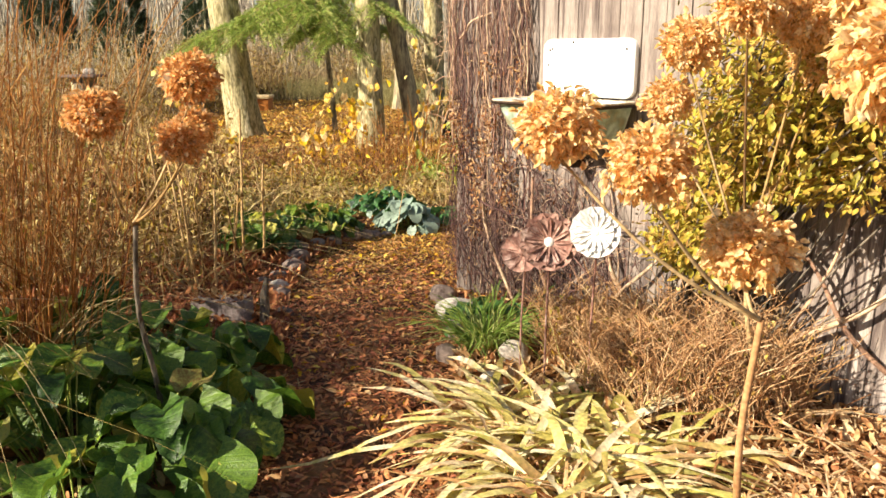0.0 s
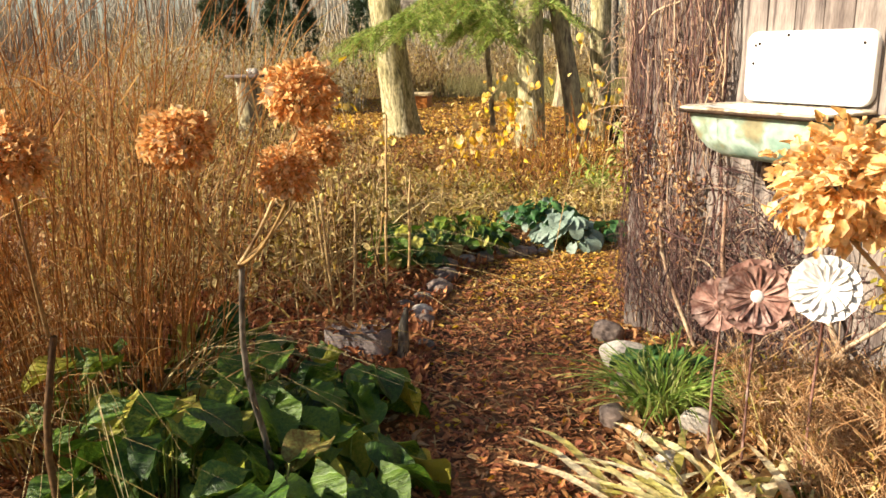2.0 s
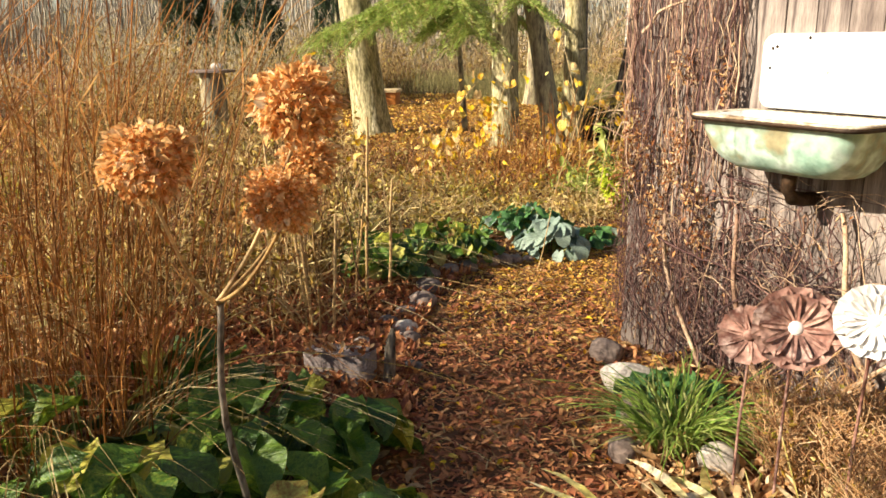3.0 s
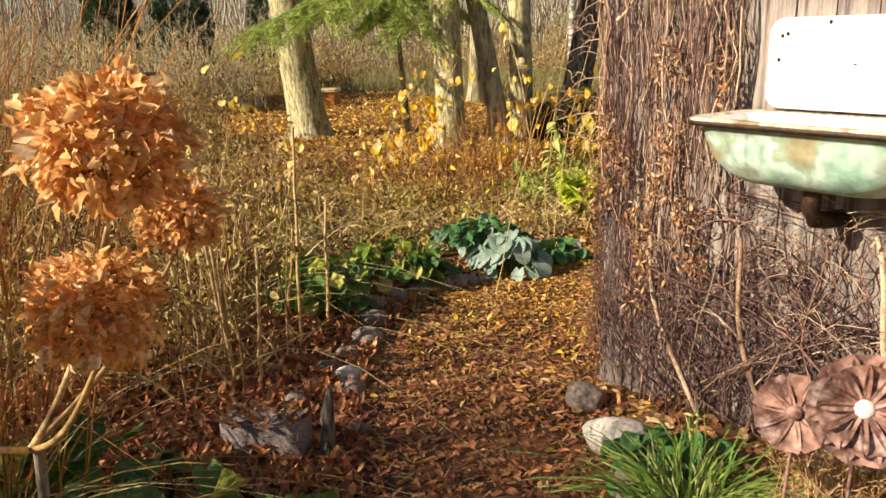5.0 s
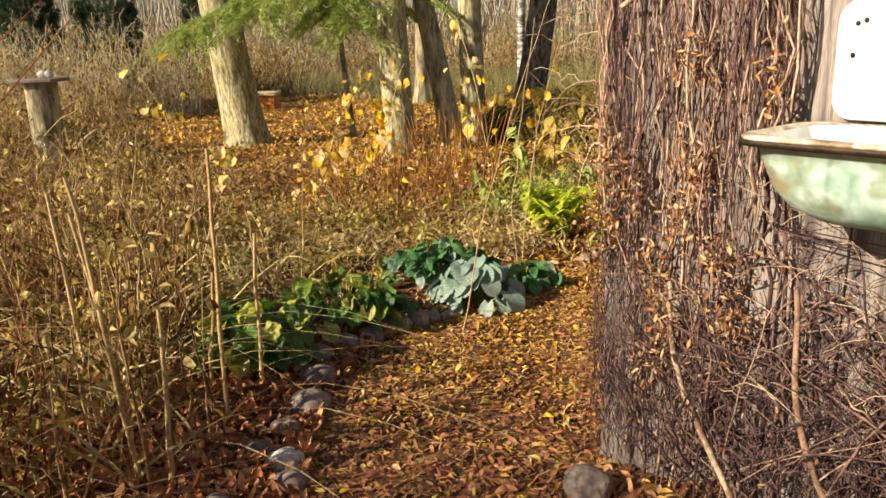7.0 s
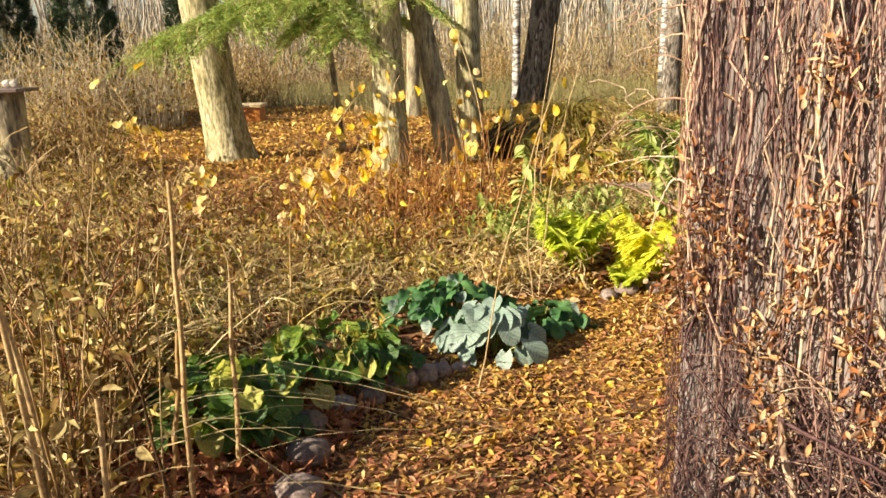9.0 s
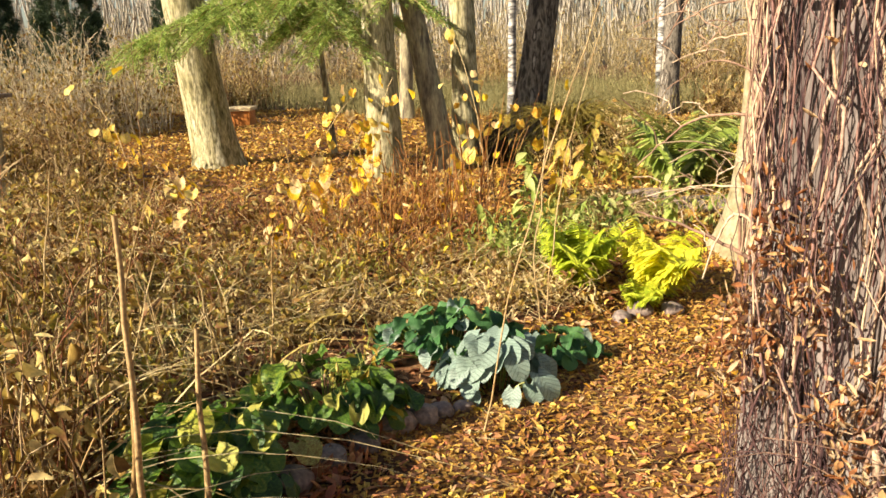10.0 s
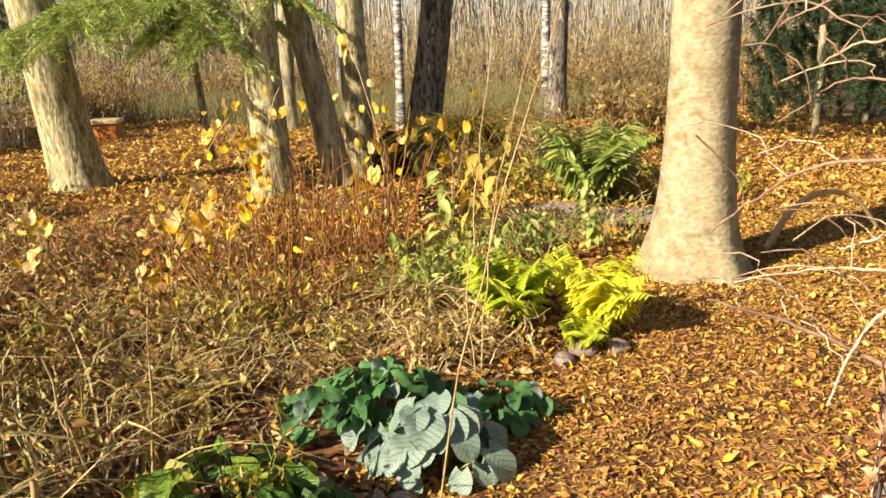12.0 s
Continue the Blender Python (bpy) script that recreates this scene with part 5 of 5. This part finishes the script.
fern(0.33, 8.34, 15, 0.47, M_FERN_GREEN, "yellow-green fern with feathery fronds")
fern(0.80, 8.26, 16, 0.50, M_FERN, "brilliant yellow fern with feathery fronds in sunlight")
fern(0.62, 8.02, 8, 0.24, M_FERN_GREEN, "small pale yellow fern at the path's edge")
brush("green_herbs", "light green leafy herb stems behind the ferns", 0.15, 9.1, 0.5, 0.4, 80, 0.55, M_HERB, 0.5, 0.2, 0.004, 480, M_HERB, (0.03, 0.07), 2, cat="plants")
brush("green_herbs", "pale green and straw marsh plants round the pond", 1.25, 10.3, 0.8, 0.5, 110, 0.5, M_STRAW, 0.7, 0.5, 0.004, 260, M_HERB, (0.04, 0.09), 2, cat="plants")
brush("green_herbs", "drooping yellow-green leafy shoots by the pond", 2.6, 12.3, 1.5, 0.8, 110, 0.6, M_HERB, 0.7, 0.6, 0.005, 650, M_BUSH, (0.06, 0.14), 2, cat="plants")
brush("dry_shrub", "overhanging olive-brown shrub beside the leaning trunk", 1.7, 13.6, 1.0, 0.8, 200, 1.05, M_STALK, 0.5, 0.7, 0.006, 1200, M_DEADLEAF, (0.04, 0.09), 3, cat="shrub")


def tussock(x, y, z, r, n, ln, mat, label):
    """A hump of limp grass that hangs down all round."""
    a = R.uniform(0, 6.28, n)
    b = np.stack([x + r * 0.5 * R.uniform(0, 1, n) * np.cos(a), y + r * 0.5 * R.uniform(0, 1, n) * np.sin(a), z + R.normal(0, 0.04, n)], -1)
    P = stems(b, ln * R.uniform(0.6, 1.1, n), R.uniform(0.3, 0.8, n), R.uniform(1.0, 2.2, n), 10, 0.012, a)
    P[..., 2] = np.maximum(P[..., 2], ground_z(P[..., 0], P[..., 1]) + 0.01)
    whole("grass_tussock", lath(P, R.uniform(0.006, 0.012, n)[:, None] * (1.03 - np.linspace(0, 1, 10))), mat, label, "grass", "grass tussocks", "stuff")


M_TAWNY = surf("tawny_grass", ["5c5022", "7c6c2e", "96863c", "6a5a26", "b0a052"], rough=0.7, trans=0.2, bump=0)
tussock(1.15, 13.55, 0.62, 0.7, 420, 0.62, M_TAWNY, "tawny olive grass hanging over the root mound")
tussock(1.85, 13.7, 0.45, 0.6, 300, 0.55, M_TAWNY, "tawny olive grass hanging over the pond's far bank")
tussock(1.0, 10.5, 0.10, 0.35, 160, 0.42, M_STRAW, "pale straw grass arching over the pond's edge")
tussock(-0.1, 8.9, 0.06, 0.3, 110, 0.36, M_STRAW, "pale straw grass beside the ferns")


def herb(x, y, h, n, size, lean, az, mat, label):
    """A leafy upright shoot with long pointed leaves in pairs, each leaf a part."""
    t = thing("leafy_herb", label, "plant", (x, y, float(ground_z(x, y))), "leafy shoots by the pond")
    P = stems(on_ground(np.array([x]), np.array([y]), -0.01), h, lean, 0.1, 14, 0.01, np.array([az]))
    part("stem", tubes(P, np.linspace(0.006, 0.002, 14)[None], 5), M_HERB, t)
    for i in range(n):
        o = new("leaf", HERB_LEAF[mat][i % 2])
        o.parent = t
        k = 3 + int(10.9 * i / n)
        o.matrix_basis = Matrix.Translation(Vector(P[0, k]) - t.location) @ Matrix.Rotation(i * 2.4 + R.normal(0, 0.3), 4, "Z") @ Matrix.Rotation(R.normal(-0.35, 0.3), 4, "X") @ Matrix.Rotation(R.normal(0, 0.3), 4, "Y") @ Matrix.Scale(size * R.uniform(0.6, 1.1), 4)


lance = lambda q: 0.24 * math.sin(math.pi * min(1.0, 0.06 + 0.93 * q)) ** 0.9
HERB_LEAF = {m: [mesh_of("leaf", *leaf(2, 6, lance, cup=0.2, curl=c), m) for c in (0.3, 0.6)] for m in (M_HERB, M_BUSH)}
for x, y, h, n, size, lean, az, m in ((0.05, 9.35, 0.72, 22, 0.13, 0.15, 0.5, M_HERB), (0.2, 9.6, 0.85, 24, 0.14, 0.12, 2.2, M_HERB), (-0.1, 9.1, 0.5, 18, 0.11, 0.3, 3.5, M_HERB), (0.35, 9.2, 0.45, 16, 0.11, 0.35, 0.2, M_HERB), (0.4, 10.1, 0.9, 22, 0.17, 0.2, 1.0, M_BUSH), (0.62, 10.6, 1.0, 22, 0.18, 0.25, 0.4, M_BUSH),
                                  (0.3, 9.9, 0.6, 18, 0.13, 0.4, 5.2, M_BUSH), (1.35, 9.9, 0.4, 16, 0.12, 0.4, 4.4, M_HERB), (1.0, 9.5, 0.42, 16, 0.12, 0.4, 3.8, M_HERB), (1.5, 10.4, 0.5, 18, 0.14, 0.3, 1.2, M_HERB), (0.75, 9.3, 0.4, 14, 0.10, 0.4, 2.0, M_HERB), (0.1, 8.75, 0.34, 14, 0.09, 0.3, 1.0, M_HERB)):
    herb(x, y, h, n, size, lean, az, m, "leafy pale green shoot with long pointed leaves by the pond" if m == M_HERB else "tall yellow-green shoot with drooping long leaves by the pond")
fern(1.95, 11.5, 11, 0.95, M_HERB, "wide drooping pale green fern beside the pond rocks")
fern(2.7, 13.2, 10, 0.9, M_HERB, "drooping green fern in the shade behind the pond")
brush("seed_heads", "fluffy pale brown seed heads on dry stems by the pond", 1.75, 12.6, 0.3, 0.25, 46, 0.85, M_STALK, 0.3, 0.1, 0.005, 1500, M_STRAW, (0.02, 0.05), 4, cat="dry plants", lo=0.7)
# near-black lump added where there is only the shaded hollow beside the trunk
plate = stone(0.20, 14.0, 0.42, 0.3, 0.8, M_HOLLOW_SHADE, "near-black lump standing in for the hollow's shade beside the leaning trunk", 0.25, "")
plate.name, plate["category"] = "root_plate", "root"
mound = stone(1.25, 13.9, 1.5, 0.9, 0.75, M_MOSS, "mossy brown root mound beside the leaning trunk", 0.25, "")
mound.name, mound["category"] = "root_mound", "root mound"
# near-black sheet: shade under the overhanging growth, painted onto the ground
shade_patch = whole("peat_bank", (lambda a: ring_surface([np.stack([0.62 + 0.95 * k * (1 + 0.2 * np.sin(3 * a + 1)) * np.cos(a), 12.55 + 0.85 * k * (1 + 0.15 * np.cos(4 * a)) * np.sin(a), 0.02 + 0.10 * (1 - k) + 0.03 * np.sin(5 * a) * k], -1) for k in (1, 0.8, 0.5, 0.02)]))(np.linspace(0, 2 * np.pi, 48, endpoint=False)), M_HOLLOW_SHADE, "near-black ground patch painted for the shade at the pond's far bank", "ground", kind="structure")
pond = whole("pond", (lambda a: ring_surface([np.stack([1.05 + 0.55 * k * (1 + 0.15 * np.sin(3 * a)) * np.cos(a), 11.3 + 0.45 * k * (1 + 0.12 * np.cos(2 * a)) * np.sin(a), np.full(40, 0.105)], -1) for k in (1, 0.5, 0.02)]))(np.linspace(0, 2 * np.pi, 40, endpoint=False)), M_WATER, "small dark garden pond with still water", "pond", kind="structure")


def sapling(x, y, h, n, lean, az, label):
    t = thing("sapling", label, "sapling", (x, y, float(ground_z(x, y))))
    P = stems(on_ground(np.array([x, x + 0.05]), np.array([y, y])), np.array([h, h * 0.75]), lean, 0.15, 12, 0.012, np.array([az, az + 1.2]))
    part("stem", tubes(P, np.linspace(0.007, 0.003, 12)[None], 6), M_STALK, t)
    n = int(n * 1.7)
    i, k = R.integers(0, 2, n), R.integers(4, 12, n)
    for a, b in zip(i, k):
        o = new("leaf", YLEAF[R.integers(len(YLEAF))])
        o.parent = t
        o.matrix_basis = Matrix.Translation(Vector(P[a, b]) - t.location + Vector(R.normal(0, 0.09, 3))) @ Matrix.Rotation(R.uniform(0, 6.28), 4, "Z") @ Matrix.Rotation(R.normal(-0.9, 0.4), 4, "X") @ Matrix.Scale(R.uniform(0.05, 0.115), 4)


YLEAF = [mesh_of("leaf", V, F, M_YELLOW) for V, F in HEARTS[:3]]
for x, y, h, n, lean, az in ((-1.75, 9.4, 0.75, 16, 0.3, 0.3), (-1.55, 9.8, 1.0, 12, 0.35, 0.5), (-1.0, 10.0, 0.95, 14, 0.3, 2.5), (-0.55, 10.2, 0.8, 10, 0.2, 0.4), (-0.25, 10.0, 1.25, 8, 0.15, 0.3), (-1.9, 10.6, 1.3, 10, 0.3, 0.6), (-2.5, 9.8, 0.9, 7, 0.3, 2.8), (-0.05, 11.2, 2.0, 8, 0.1, 2.4), (0.35, 10.6, 1.3, 6, 0.15, 0.5), (-3.4, 11.0, 1.9, 9, 0.2, 1.8), (-1.3, 11.6, 1.4, 10, 0.2, 1.2)):
    sapling(x, y, h, n, lean, az, "thin sapling with a few bright yellow leaves")

for x, y, h, lean, az in ((-0.42, 6.55, 1.9, 0.22, 0.3), (-0.02, 7.75, 1.7, 0.06, 0.6), (0.02, 7.8, 1.75, 0.12, 0.2)):
    P = stems(on_ground(np.array([x]), np.array([y])), h, lean, 0.05, 14, 0.012, np.array([az]))
    whole("bare_shoot", tubes(P, np.linspace(0.004, 0.002, 14)[None], 6), M_STALK_PALE, "thin bare pale shoot rising beside the path", "shoot", "bare shoots")
for P, rr in ((((2.75, 9.75, 0.0), (2.95, 9.8, 0.28), (3.25, 9.85, 0.42), (3.6, 9.9, 0.35), (3.9, 10.0, 0.05)), 0.03),):
    P = np.array(P)
    q = np.linspace(0, len(P) - 1, 16)
    Q = np.stack([np.interp(q, np.arange(len(P)), P[:, i]) for i in range(3)], -1)
    Q[1:-1] = (Q[:-2] + Q[1:-1] + Q[2:]) / 3
    whole("fallen_branch", tubes(Q[None], (rr * np.linspace(1, 0.5, 16))[None], 8), M_STALK_PALE, "bare pale curved branch lying behind the beech", "branch")

# ---- far things ----
hive = thing("wooden_box", "orange wooden box with pale lid on the leaf-covered ground", "box", (-4.85, 21.3, 0.0))
part("body", (lambda v: (v[0] + np.array([-4.85, 21.3, 0]), v[1]))(box((-0.25, -0.3, -0.02), (0.25, 0.3, 0.40), 0.01)), M_BOX, hive)
part("lid", (lambda v: (v[0] + np.array([-4.85, 21.3, 0]), v[1]))(box((-0.29, -0.35, 0.404), (0.29, 0.35, 0.48), 0.012)), M_LID, hive, "pale wooden lid")
post = thing("bird_table", "thick log post with flat slab and small white ornament", "bird table", (-5.27, 11.8, 0.0))
part("post", tubes(trunk_line(-5.27, 11.8, (0, 0), 1.3)[None], 0.18, 16), M_BARK, post)
part("slab", (lambda v: (v[0] + np.array([-5.27, 11.8, 0]), v[1]))(box((-0.25, -0.24, 1.224), (0.25, 0.24, 1.264), 0.008)), M_STONE, post, "flat grey slab")
for dx in (0.06, 0.14):
    stone(-5.27 + dx, 11.75, 0.1, 0.08, 0.09, M_STONE_WHITE, "small white ornament on the bird table", 0.5, "white ornaments").location.z = 1.266

# ---- shed planks, last ----
PLANKS = [mesh_of("plank", *box((0.002, -0.03, 0), (0.138, 0.0, H - 0.02), 0.004), M_PLANK, False) for _ in range(3)]
for i in range(int(W / 0.14)):
    o = new("plank", PLANKS[i % 3])
    o.parent = wall_front
    p = wall_at(0.02 + i * 0.14, R.uniform(-0.002, 0.004), 0.0)
    o.matrix_basis = Matrix.Translation(Vector(p) - wall_front.location) @ Matrix(((U3[0], N3[0], 0), (U3[1], N3[1], 0), (0, 0, 1))).to_4x4()
